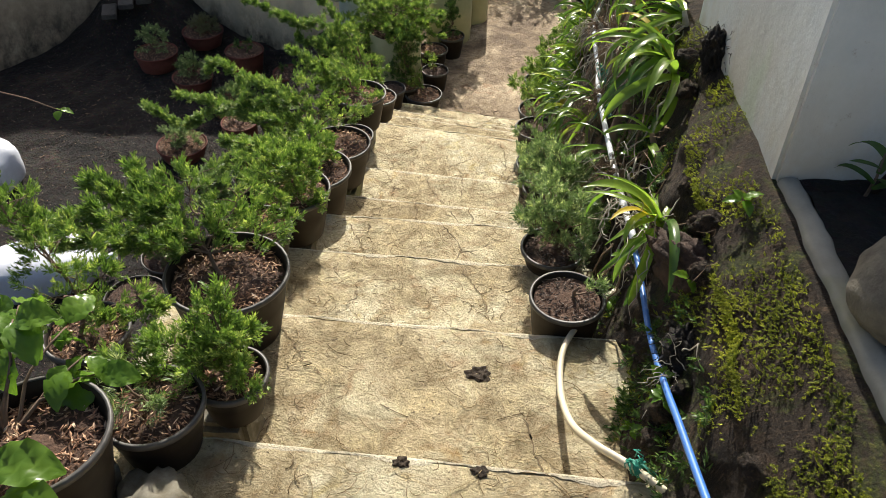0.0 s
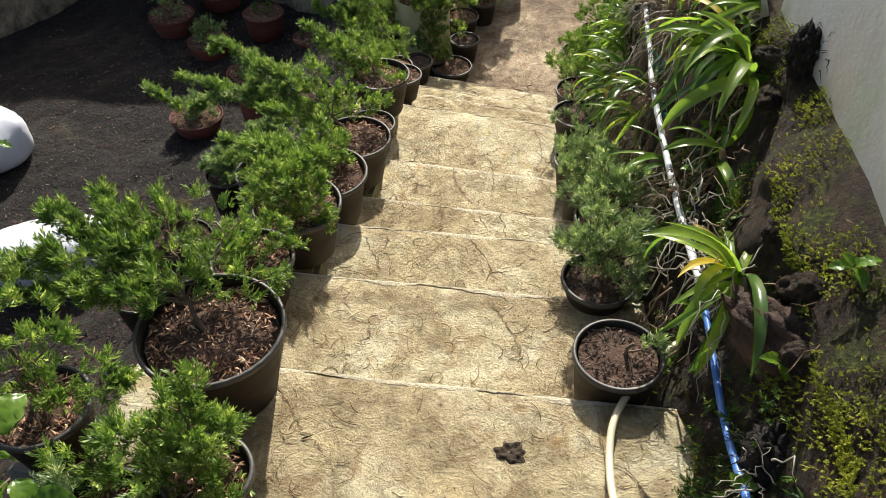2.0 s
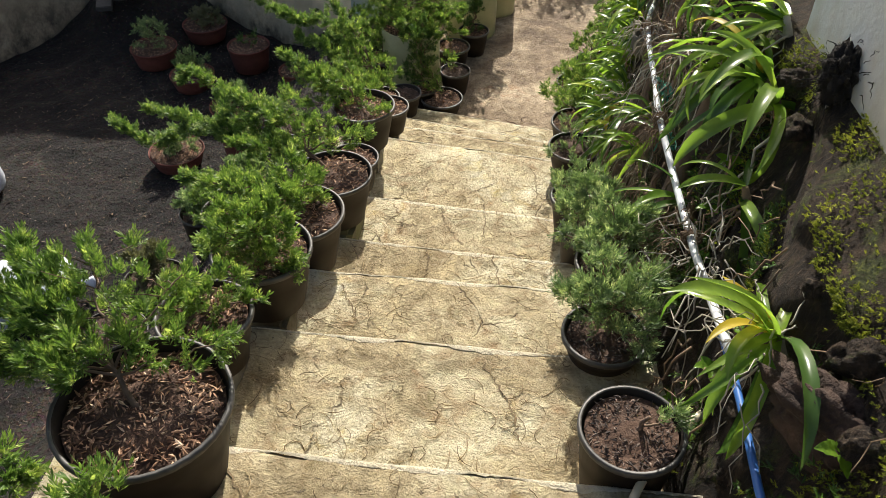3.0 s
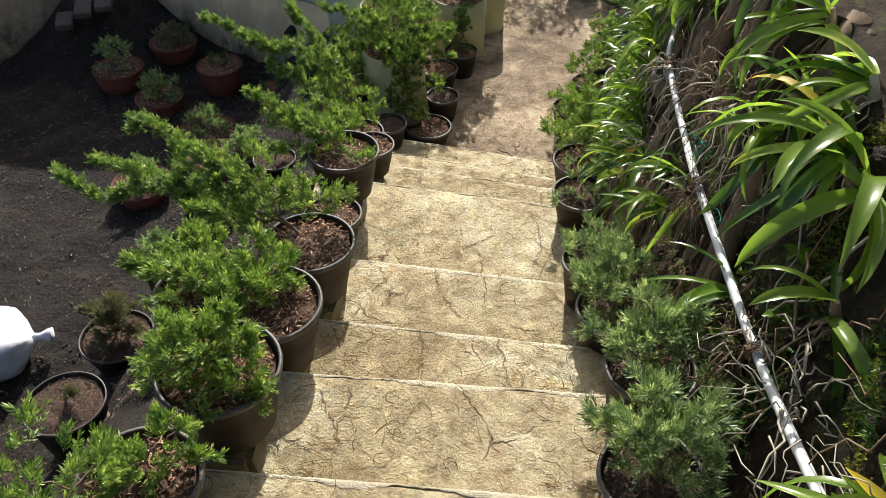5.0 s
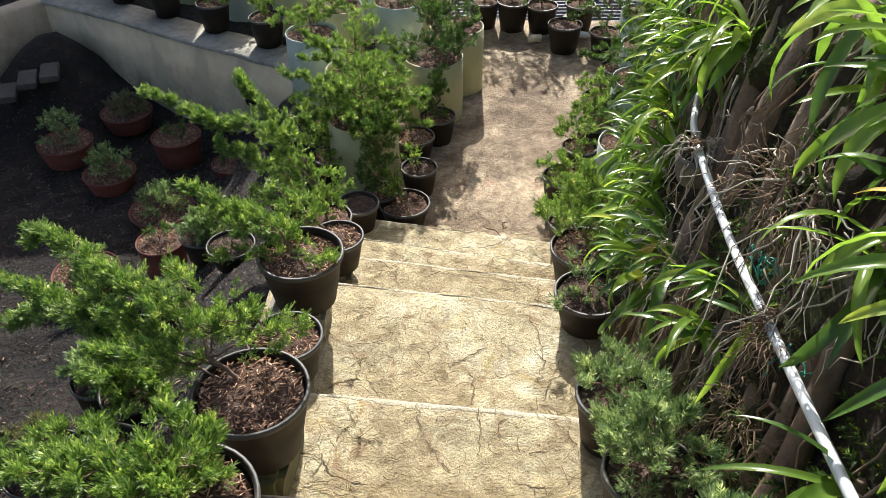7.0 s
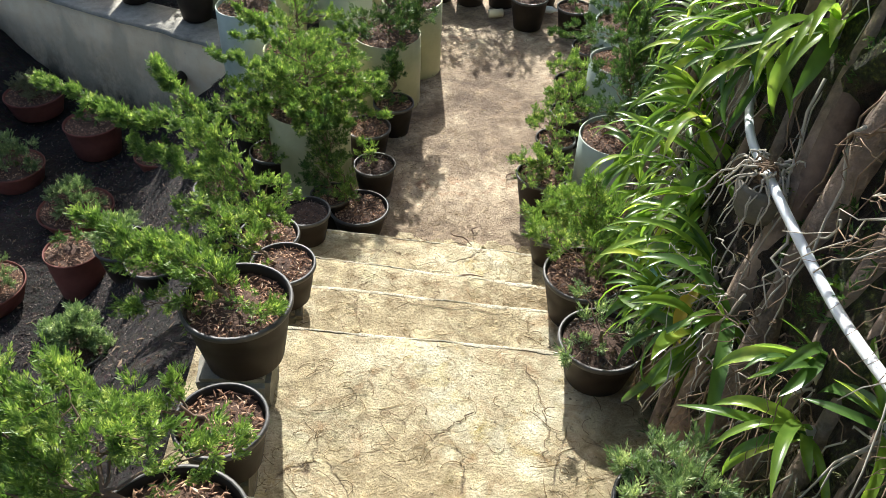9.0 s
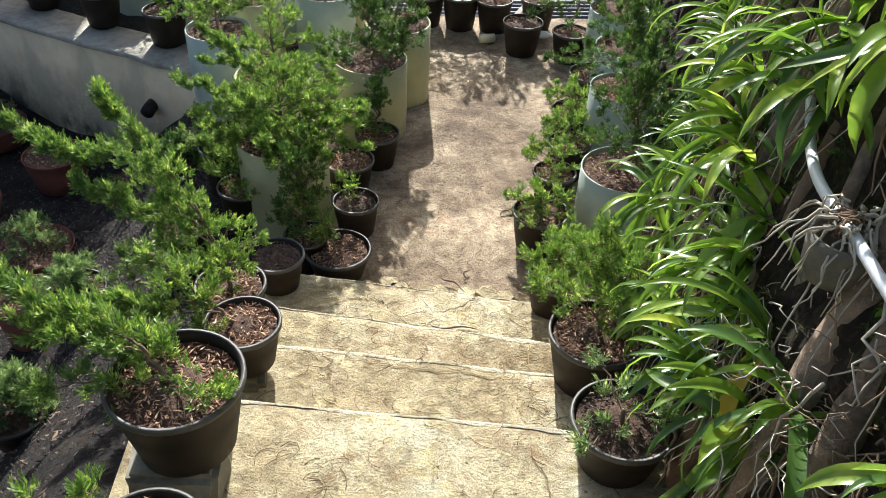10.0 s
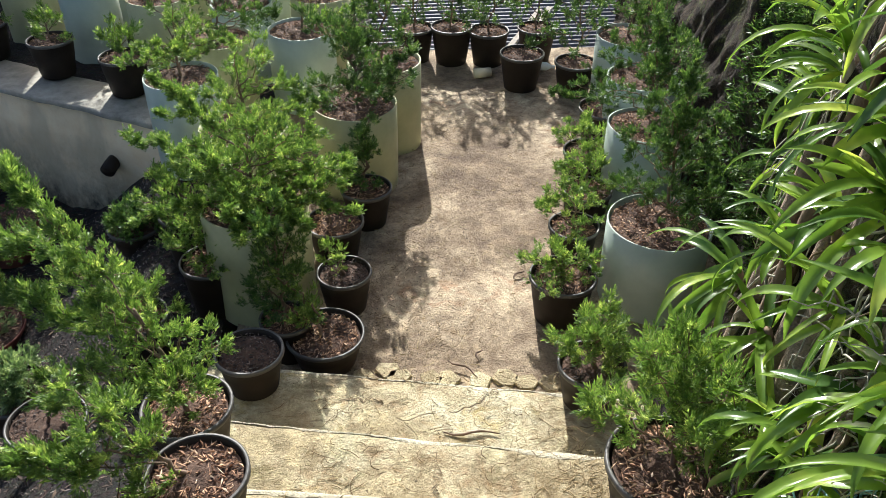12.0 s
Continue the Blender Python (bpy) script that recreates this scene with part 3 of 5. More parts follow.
def sprays(at, out, side, normal, span, rng, n=15, wide=0.12):
    """Flat feathery sprays: along each axis, pointed branchlets to either side that shorten towards the tip."""
    m = len(at)
    t = (np.arange(n) + 0.4) / n
    sign = np.where(np.arange(n) % 2, 1.0, -1.0)
    d = unit(out[:, None] * (0.70 + 0.55 * t)[None, :, None] + side[:, None] * (sign * (0.70 - 0.40 * t))[None, :, None] + normal[:, None] * rng.normal(size=(m, n, 1)) * 0.38)
    base = at[:, None] + out[:, None] * (span[:, None] * t * 0.72)[..., None]
    base[..., 2] += span[:, None] * 0.16 * t ** 2
    ln = span[:, None] * (0.50 - 0.18 * t)[None] * rng.uniform(0.7, 1.2, (m, n))
    a = unit(np.cross(d, normal[:, None] + 0.7 * rng.normal(size=(m, n, 3))))
    w = (ln * wide)[..., None]
    mid = base + d * (ln * 0.58)[..., None]
    tip = base + d * ln[..., None]
    tip[..., 2] += ln * 0.10
    v = np.stack([base, mid + a * w, tip, mid - a * w], 2).reshape(-1, 3)
    f = (np.array([[0, 1, 2], [0, 2, 3]])[None] + (np.arange(m * n) * 4)[:, None, None]).reshape(-1, 3)
    return v, f


def juniper_parts(parent, soil_at, limbs, mat, seed, size=0.0195, density=1.0, trunk=0.009, wide=0.13, each=8):
    """Trunk, limbs to the given tips (offset from the foot, width of the pad), and tufts of feathery sprays on twigs along them."""
    rng = np.random.default_rng(seed)
    near = 1.0 if parent.location.y > 6.0 else 1.25
    if parent.location.y > 8.3:
        density, size, each = density * 0.5, size * 1.5, 6
    foot = np.array(soil_at, float)
    wood, tufts_ = Geo(), []
    heights = [t[2] for t, _ in limbs]
    top = max(0.06, max(heights) * 0.55)
    lean = np.mean([t for t, _ in limbs], axis=0)
    spine = limb_path(foot - [0, 0, 0.03], foot + np.array([lean[0] * 0.35, lean[1] * 0.35, top]), 0.0, rng, 7)
    wood.tube(spine, np.linspace(trunk, trunk * 0.5, 7), 7)
    for tip, width in limbs:
        tip = np.array(tip, float)
        start = spine[int(np.clip(tip[2] / max(top, 1e-3) * 3.5 + 1, 1, 5))]
        path = limb_path(start, foot + tip, 0.035 * np.linalg.norm(tip[:2]), rng)
        wood.tube(path, np.linspace(trunk * 0.42, 0.0018, len(path)), 5)
        ln = np.linalg.norm(np.diff(path, axis=0), axis=1).sum()
        long_ = ln > 0.4
        count = max(4, int(near * density * (4 + (820 if long_ else 400) * ln * (width + 0.025))))
        s = rng.uniform(0.10, 1.0, count) ** 0.8
        s[:2] = 1.0
        at = s * (len(path) - 1)
        centre = np.stack([np.interp(at, np.arange(len(path)), path[:, k]) for k in range(3)], -1)
        along = unit(np.stack([np.interp(at, np.arange(len(path)), np.gradient(path[:, k])) for k in range(3)], -1))
        shoot = unit(rng.normal(size=(count, 3)) * [1, 1, 0.65] + [0, 0, 0.30])
        env = width * (0.85 - 0.72 * s) if long_ else width * (0.5 + 0.7 * np.sin(np.pi * np.clip(s * 0.82 + 0.08, 0, 1)))
        knot = centre + shoot * (env * rng.uniform(0.15, 1.0, count))[:, None]
        knot[:2] = centre[:2]
        for c, e in zip(centre, knot):
            if rng.uniform() < 0.45 and np.linalg.norm(e - c) > 0.02:
                wood.tube(limb_path(c, e, 0.006, rng, 3), [0.0022, 0.0017, 0.001], 3)
        tufts_.append(np.concatenate([knot, along * (1.25 if long_ else 0.75) + shoot * (0.55 if long_ else 0.7) + [0, 0, 0.30]], 1))
    tufts_ = np.concatenate(tufts_)
    tufts_ = tufts_[tufts_[:, 2] > foot[2] - 0.30]
    m = len(tufts_)
    girth = np.repeat(rng.uniform(0.75, 1.35, m), each)
    axis = unit(np.repeat(unit(tufts_[:, 3:]), each, 0) + rng.normal(size=(m * each, 3)) * 0.48)
    at = np.repeat(tufts_[:, :3], each, 0) + rng.normal(size=(m * each, 3)) * size * 0.35
    side = unit(np.cross(axis, rng.normal(size=(m * each, 3)) * 0.8 + [0, 0, 1.0]))
    leaf = Geo()
    leaf.add(*sprays(at, axis, side, np.cross(side, axis), size * girth * rng.uniform(1.3, 2.3, m * each), rng, 12, wide))
    part("trunk", wood, M_BARK, parent)
    part("foliage", leaf, mat, parent)


def ring_limbs(n, spread_, height, width, seed, low=0.15, bias=(0, 0)):
    """Limbs all round a bush or cone."""
    rng = np.random.default_rng(seed + 900)
    out = []
    for i in range(n):
        t = (i + 0.5) / n
        a = i * 2.4 + rng.uniform(-0.4, 0.4)
        h = height * (low + (1 - low) * t)
        r = spread_ * (1.0 - 0.75 * t ** 1.4) * rng.uniform(0.75, 1.15)
        out.append(((math.cos(a) * r + bias[0] * (1 - t), math.sin(a) * r + bias[1] * (1 - t), h), width * rng.uniform(0.8, 1.2)))
    return out


def layer_limbs(n, spread_, height, width, seed):
    """Limbs that reach out level, in layers, as a broad juniper's do."""
    rng = np.random.default_rng(seed + 500)
    out = [((0.02, 0.0, height * 1.1), width * 0.8)]
    for i in range(n):
        a, q = i * 2.4 + rng.uniform(-0.5, 0.5), rng.uniform(0.15, 1.0)
        r = spread_ * (1.1 - 0.55 * q) * rng.uniform(0.7, 1.15)
        out.append(((math.cos(a) * r, math.sin(a) * r, height * q + rng.uniform(-0.05, 0.05)), width * rng.uniform(0.7, 1.1)))
    return out


def pot_profile(r, h, taper):
    rb = r * taper
    return [(0.0, 0.0), (rb * 0.9, 0.0), (rb, 0.008), (rb + (r - rb) * 0.6, h * 0.6), (r - 0.006, h - 0.024), (r - 0.001, h - 0.020), (r, h - 0.004), (r - 0.002, h),
            (r - 0.007, h), (r - 0.010, h - 0.03), (rb * 0.9, h * 0.35)]


def chips(r, z, n, size, seed, flat=0.35):
    """Loose chips heaped over a round of soil."""
    rng = np.random.default_rng(seed)
    g = Geo()
    a, q = rng.uniform(0, 6.28, n), np.sqrt(rng.uniform(0, 1, n)) * r
    c = np.stack([np.cos(a) * q, np.sin(a) * q, z + rng.uniform(0.0, 0.012, n)], -1)
    u = unit(rng.normal(size=(n, 3)) * [1, 1, flat])
    w = unit(np.cross(u, rng.normal(size=(n, 3)) + [0, 0, 1.2]))
    t = np.cross(u, w)
    ln, wd = size * rng.uniform(0.5, 1.4, (n, 1)), size * rng.uniform(0.14, 0.38, (n, 1))
    v = np.stack([c + u * ln, c + w * wd + t * wd * 0.4, c - u * ln, c - w * wd + t * wd * 0.4, c - t * wd * 0.5, c + t * wd * 0.8], 1).reshape(-1, 3)
    f = np.array([[0, 1, 5], [1, 2, 5], [2, 3, 5], [3, 0, 5], [1, 0, 4], [2, 1, 4], [3, 2, 4], [0, 3, 4]])
    g.add(v, (f[None] + (np.arange(n) * 6)[:, None, None]).reshape(-1, 3))
    return g


def potted(x, y, base, rim, dia, limbs, mat, seed, pot="black", label="", category="potted juniper", group="junipers beside the steps", dark=False, fill=0.02, name="potted_juniper", **kw):
    """A pot with its soil and plant. pot: black, bowl, cream, pale."""
    h = rim - base
    r = dia / 2
    rng = np.random.default_rng(seed + 77)
    th = thing(name, (x, y, base), label, category, group, 0)
    g = Geo()
    if pot in ("cream", "pale"):
        # a rolled sheet ring, lapped at the seam
        g.lathe([(r * 0.98, 0.0), (r, h * 0.5), (r * 1.0, h), (r - 0.006, h + 0.001), (r - 0.008, h * 0.5), (r * 0.97, 0.0)], 40, rng.uniform(-0.03, 0.03))
        body = part("pot", g, M_CREAM if pot == "cream" else M_PALE, th)
    elif pot == "bowl":
        g.lathe(pot_profile(r, h, 0.80), 36)
        body = part("pot", g, M_TERRA, th, "shallow red clay bowl")
    else:
        g.lathe(pot_profile(r, h, 0.74), 36, rng.uniform(-0.02, 0.02))
        body = part("pot", g, M_BLACK, th, "black plastic nursery pot")
        gr = Geo()
        gr.lathe([(r - 0.001, h - 0.018), (r + 0.004, h - 0.014), (r + 0.004, h + 0.001), (r - 0.005, h + 0.003), (r - 0.006, h - 0.012)], 36)
        part("rim", gr, M_RIM, body)
    sr = (r - 0.008) * (0.97 if pot in ("cream", "pale") else 0.955)
    gs = Geo()
    gs.lathe([(sr * k, h - fill + 0.014 * (1 - k) + 0.006 * math.sin(k * 9 + seed)) for k in (1.0, 0.8, 0.6, 0.4, 0.2, 0.02)], 24)
    part("soil", gs, M_MIX, th)
    part("mulch", chips(sr * 0.97, h - fill + 0.004, int((5200 if y < 7.5 else 2200) * dia * dia) + 40, 0.0115 if not dark else 0.0095, seed), M_GRIT if dark else M_CHIPS, th, "loose bark chips", False)["kind"] = "stuff"
    if limbs:
        juniper_parts(th, (0, 0, h - fill), limbs, mat, seed, **kw)
    return th


# ---- junipers along the left of the steps ----
J = "green juniper bonsai in a black plastic pot beside the steps"
def on_slope(x, y):
    """What a pot at (x, y) stands on: the tread there, or the soil beside the steps."""
    if x < -0.97:
        return float(slope(y)) - 0.05
    for yl, yr, z in NOSES:
        if y <= (yl if x < 0 else yr) + 0.03:
            return z - 0.008
    return LAND - 0.01


def kerb_block(x, y, low, top, half, seed):
    """A rough lump of cement beside the tread, with a level top for a pot."""
    bm = box_bm(half * 1.65, half * 1.8, top - low + 0.03, 0.02, (x - 0.03, y, (top + low - 0.03) / 2))
    bmesh.ops.subdivide_edges(bm, edges=list(bm.edges), cuts=3, use_grid_fill=True)
    for v in bm.verts:
        if v.co.z < top - 0.004:
            v.co += Vector((noise.noise(v.co * 9 + Vector((seed, 0, 0))), noise.noise(v.co * 9 + Vector((0, seed, 0))), 0)) * 0.022
    bm_part("kerb_block", bm, M_EDGE, stairs, "rough grey cement block")


def row(x, y, rim, dia, limbs, mat, seed, label=J, **kw):
    low = min(on_slope(x, y), rim - 0.12)
    base = max(low, rim - 0.72 * dia)
    if base - low > 0.04:
        kerb_block(x, y, low, base, 0.42 * dia, seed)
    return potted(x, y, base, rim, dia, limbs, mat, seed, label=label, **kw)


row(-0.68, 1.15, 0.14, 0.25, [((-0.10, 0.02, 0.10), 0.05), ((-0.05, -0.07, 0.08), 0.05), ((0.02, -0.02, 0.05), 0.04)], M_JUN_BLUE, 2,
    "thin juniper seedling in a black pot of bark chips", size=0.020, wide=0.08, density=0.8)
row(-0.55, 1.33, 0.06, 0.20, ring_limbs(12, 0.16, 0.22, 0.065, 3, 0.1, (-0.08, 0.0)) + [((-0.02, 0.06, 0.25), 0.05), ((-0.2, 0.0, 0.12), 0.07), ((-0.26, -0.08, 0.1), 0.07)], M_JUN, 3,
    "bushy upright juniper in a small black pot")
row(-0.69, 1.76, 0.03, 0.38, [((-0.52, 0.24, 0.16), 0.11), ((-0.22, 0.32, 0.18), 0.11), ((0.02, 0.28, 0.16), 0.09), ((-0.68, 0.06, 0.13), 0.10), ((-0.32, 0.18, 0.15), 0.09), ((0.16, 0.14, 0.10), 0.05), ((-0.48, -0.02, 0.11), 0.08),
                               ((-0.38, 0.30, 0.18), 0.09), ((-0.05, 0.10, 0.10), 0.05)], M_JUN, 4, "spreading juniper in a wide black pot of brown bark", fill=0.035)
row(-1.02, 1.48, 0.02, 0.24, [((-0.10, 0.05, 0.30), 0.11), ((-0.25, 0.12, 0.42), 0.10), ((0.08, 0.06, 0.20), 0.10), ((-0.02, -0.10, 0.22), 0.10), ((-0.42, 0.28, 0.46), 0.08), ((0.10, -0.05, 0.12), 0.09), ((0.2, 0.02, 0.10), 0.08)], M_JUN, 5,
    "tall leaning juniper in a black pot")
row(-0.74, 2.20, -0.15, 0.26, ring_limbs(6, 0.15, 0.14, 0.055, 6, 0.2), M_JUN, 6)
row(-0.72, 2.62, -0.28, 0.32, ring_limbs(13, 0.19, 0.22, 0.075, 7, 0.1, (-0.02, -0.10)), M_JUN, 7)
row(-0.72, 3.02, -0.45, 0.34, ring_limbs(10, 0.20, 0.18, 0.07, 8, 0.15, (-0.14, 0.06)) + [((-0.30, -0.02, 0.14), 0.07), ((-0.42, 0.05, 0.10), 0.07)], M_JUN, 8, "bushy juniper filling a black plastic pot")
row(-0.71, 3.52, -0.63, 0.33, [((-1.45, 0.82, -0.33), 0.07), ((-1.1, 0.62, -0.12), 0.09), ((-0.85, 0.55, 0.10), 0.10), ((-0.55, 0.35, 0.16), 0.10), ((-0.25, 0.25, 0.22), 0.09), ((0.0, 0.12, 0.20), 0.08), ((-0.45, 0.05, 0.10), 0.07), ((0.12, 0.16, 0.12), 0.07), ((-0.12, 0.20, 0.12), 0.08)], M_JUN, 9,
    "windswept juniper with one long branch in a black pot")
row(-0.74, 4.02, -0.90, 0.25, [((-0.30, -0.05, 0.10), 0.07), ((-0.45, 0.1, 0.05), 0.06), ((-0.12, 0.06, 0.10), 0.05)], M_JUN, 10)
row(-0.76, 4.42, -0.84, 0.33, [((-0.46, 0.16, 0.22), 0.085), ((-0.34, 0.06, 0.14), 0.085), ((-0.30, -0.06, 0.06), 0.06), ((-0.20, 0.10, 0.10), 0.07), ((-0.06, 0.13, 0.05), 0.05), ((-0.28, 0.16, 0.08), 0.06),
                               ((0.13, -0.06, 0.05), 0.05)], M_JUN, 11, "one-sided juniper in a wide black pot of bark", fill=0.035)
row(-0.73, 4.98, -1.18, 0.245, [((-0.34, 0.0, 0.08), 0.075), ((-0.20, 0.10, 0.15), 0.06), ((-0.24, -0.10, 0.02), 0.06), ((-0.12, 0.02, 0.10), 0.04), ((-0.30, 0.12, 0.20), 0.085), ((-0.42, -0.05, 0.14), 0.08)], M_JUN, 12, "black pot of brown mulch with a small juniper")
row(-0.86, 5.38, -1.36, 0.26, [((-1.09, 0.61, 0.40), 0.10), ((-0.44, 0.31, 0.65), 0.10), ((-0.62, 0.33, 0.26), 0.11), ((-0.30, 0.18, 0.40), 0.09), ((-0.15, 0.08, 0.28), 0.09), ((0.02, 0.06, 0.25), 0.085),
                                ((0.08, -0.04, 0.12), 0.06), ((-0.25, 0.0, 0.16), 0.08), ((0.10, 0.10, 0.16), 0.06), ((0.03, -0.13, 0.18), 0.08), ((-0.14, -0.14, 0.20), 0.09), ((-0.34, -0.06, 0.20), 0.10)], M_JUN, 13, "juniper with long lit fronds in a black pot")
row(-0.78, 5.89, -1.62, 0.245, [], M_JUN, 14, "black plastic pot filled with grey grit", dark=True, category="plant pot", name="plant_pot")
potted(-0.54, 6.22, LAND - 0.01, -1.84, 0.32, [((-0.13, 0.05, 0.20), 0.06), ((-0.10, -0.05, 0.14), 0.055), ((-0.20, 0.10, 0.30), 0.05), ((-0.05, 0.02, 0.10), 0.04)], M_JUN, 15, label="small juniper in a low black pot on the landing", group="pots on the landing")
potted(-0.47, 6.57, LAND - 0.01, -1.79, 0.24, [((-0.08, 0.0, 0.16), 0.06), ((0.0, -0.06, 0.14), 0.05)], M_JUN, 16, label="small juniper in a low black pot on the landing", group="pots on the landing", dark=True)
potted(-0.53, 6.98, LAND - 0.01, -1.79, 0.28, [((-0.08, 0.02, 0.12), 0.05)], M_JUN_DARK, 17, label="small juniper in a low black pot on the landing", group="pots on the landing")
potted(-0.38, 7.27, LAND - 0.01, -1.78, 0.26, ring_limbs(9, 0.13, 0.42, 0.05, 18, 0.08, (-0.05, 0)), M_JUN_DARK, 18, label="upright dark juniper in a black pot on the landing", group="pots on the landing")
potted(-0.84, 6.67, LAND - 0.02, -1.47, 0.455, layer_limbs(24, 0.50, 0.34, 0.085, 19) + [((-0.62, 0.45, 0.12), 0.07), ((0.25, -0.35, 0.12), 0.05), ((-0.35, 0.1, 0.55), 0.08)], M_JUN, 19, "cream",
       "broad juniper in a tall cream sheet ring", group="junipers in tall rings", density=1.1)
potted(-0.70, 6.28, LAND - 0.01, -1.80, 0.22, ring_limbs(12, 0.13, 0.58, 0.065, 20, 0.05), M_JUN_DARK, 20, label="upright juniper in a black pot before a cream ring", group="pots on the landing")
potted(-0.43, 7.68, LAND - 0.02, -1.50, 0.44, layer_limbs(17, 0.38, 0.50, 0.08, 21), M_JUN_DARK, 21, "cream", "tall dark juniper in a cream sheet ring", group="junipers in tall rings", density=1.0)
potted(-0.27, 8.17, LAND - 0.02, -1.46, 0.43, ring_limbs(11, 0.32, 0.55, 0.09, 22, 0.1, (-0.1, 0.1)), M_JUN_DARK, 22, "cream", "juniper in a tall cream sheet ring", group="junipers in tall rings", density=0.7)
potted(-0.98, 7.40, LAND - 0.02, -1.48, 0.44, layer_limbs(15, 0.42, 0.42, 0.08, 23), M_JUN, 23, "cream", "broad juniper in a tall cream sheet ring", group="junipers in tall rings", density=0.7)
potted(-1.06, 6.62, LAND - 0.03, -1.74, 0.26, ring_limbs(8, 0.22, 0.22, 0.075, 24), M_JUN, 24, label="small juniper in a black pot at the edge of the bed", group="pots on the landing")
potted(-1.25, 7.02, LAND - 0.06, -1.74, 0.24, ring_limbs(10, 0.30, 0.22, 0.085, 25), M_JUN, 25, label="small juniper in a black pot at the edge of the bed", group="pots on the landing")
potted(-1.31, 6.28, -2.02, -1.76, 0.26, ring_limbs(8, 0.20, 0.22, 0.08, 26), M_JUN, 26, label="small juniper in a black pot at the edge of the bed", group="pots on the landing")

row(-1.10, 3.32, -0.72, 0.28, ring_limbs(7, 0.14, 0.14, 0.06, 28, 0.2, (-0.05, 0)), M_JUN, 28)

# ---- pots up the right of the steps ----
R = "feathery blue-green juniper in a black pot beside the steps"
def right(x, y, rim, dia, limbs, seed, label=R, mat=M_JUN_BLUE, **kw):
    kw.setdefault("dark", True)
    kw.setdefault("size", 0.022)
    kw.setdefault("wide", 0.105)
    kw.setdefault("density", 0.95)
    return potted(x, y, min(on_slope(x, y), rim - 0.12), rim, dia, limbs, mat, seed, label=label, group="junipers at the foot of the bank", **kw)


right(0.39, 1.95, -0.15, 0.25, [((0.10, 0.02, 0.05), 0.04)], 31, "black pot of dark soil with a juniper sprig", density=0.5)
right(0.37, 2.43, -0.34, 0.25, ring_limbs(10, 0.19, 0.30, 0.075, 32, 0.1, (0.02, 0.06)), 32)
right(0.42, 2.82, -0.40, 0.25, ring_limbs(10, 0.19, 0.26, 0.075, 33, 0.1), 33)
right(0.40, 3.34, -0.70, 0.26, ring_limbs(10, 0.20, 0.24, 0.08, 34, 0.1), 34)
right(0.36, 3.70, -0.80, 0.24, ring_limbs(8, 0.16, 0.16, 0.06, 35, 0.1, (0.03, 0)), 35, density=0.8)
right(0.38, 4.46, -1.04, 0.28, [((-0.12, -0.10, 0.03), 0.04), ((-0.05, 0.14, 0.10), 0.045), ((0.1, -0.05, 0.08), 0.04)], 36, "black pot of dark soil with a sparse juniper", density=0.6)
right(0.42, 4.95, -1.19, 0.31, ring_limbs(12, 0.24, 0.40, 0.075, 37, 0.1, (0.02, 0.08)), 37, "bushy bright juniper in a black pot at the last steps", M_JUN, size=0.021, wide=0.11, dark=False)
right(0.45, 5.75, -1.62, 0.24, ring_limbs(9, 0.18, 0.26, 0.07, 38, 0.1), 38, "bright juniper in a black pot beside the last step", M_JUN, size=0.021, wide=0.11)
L_ = "juniper in a black pot along the landing"
for k, (x, y, rim, d, n, sp, hh, m) in enumerate([(0.49, 6.45, -1.76, 0.29, 8, 0.20, 0.16, M_JUN), (0.62, 6.85, -1.77, 0.24, 7, 0.2, 0.24, M_JUN), (0.75, 7.16, -1.76, 0.25, 7, 0.17, 0.24, M_JUN),
                                                 (0.84, 7.52, -1.74, 0.29, 8, 0.2, 0.22, M_JUN), (1.05, 8.05, -1.74, 0.32, 9, 0.26, 0.3, M_JUN_DARK)]):
    potted(x, y, LAND - 0.01, rim, d, ring_limbs(n, sp, hh, 0.055, 40 + k, 0.1, (-0.06, 0)), m, 40 + k, label=L_, group="pots on the landing")
potted(0.93, 6.58, LAND - 0.02, -1.58, 0.46, ring_limbs(18, 0.30, 0.66, 0.075, 46, 0.06, (0.05, 0.05)) + [((0.02, 0, 0.76), 0.05), ((0.40, 0.1, 0.22), 0.08)], M_JUN_DARK, 46, "pale",
       "cone-shaped juniper in a pale sheet ring on the landing", group="junipers in tall rings", density=0.85)
for k, (x, y) in enumerate([(1.08, 7.35), (1.22, 7.95), (1.30, 8.60)]):
    potted(x, y, LAND - 0.02, -1.50, 0.42, ring_limbs(13, 0.3, 0.62, 0.085, 50 + k, 0.08), M_JUN_DARK, 50 + k, "pale", "tall juniper in a pale sheet ring on the landing", group="junipers in tall rings", density=0.7)

# ---- far end of the landing ----
for k, (x, y, d, rim) in enumerate([(0.67, 8.92, 0.30, -1.74), (0.49, 9.36, 0.29, -1.74), (0.22, 9.40, 0.30, -1.72), (1.02, 8.80, 0.28, -1.76), (-0.05, 9.45, 0.28, -1.74), (0.85, 9.40, 0.28, -1.74)]):
    potted(x, y, LAND - 0.008, rim, d, ring_limbs(13, 0.26, 0.60, 0.085, 60 + k, 0.1) if k else [((0.05, 0.03, 0.06), 0.03)], M_JUN_DARK, 60 + k,
           label="juniper in a black pot at the end of the landing", group="pots at the end of the landing", density=0.7)

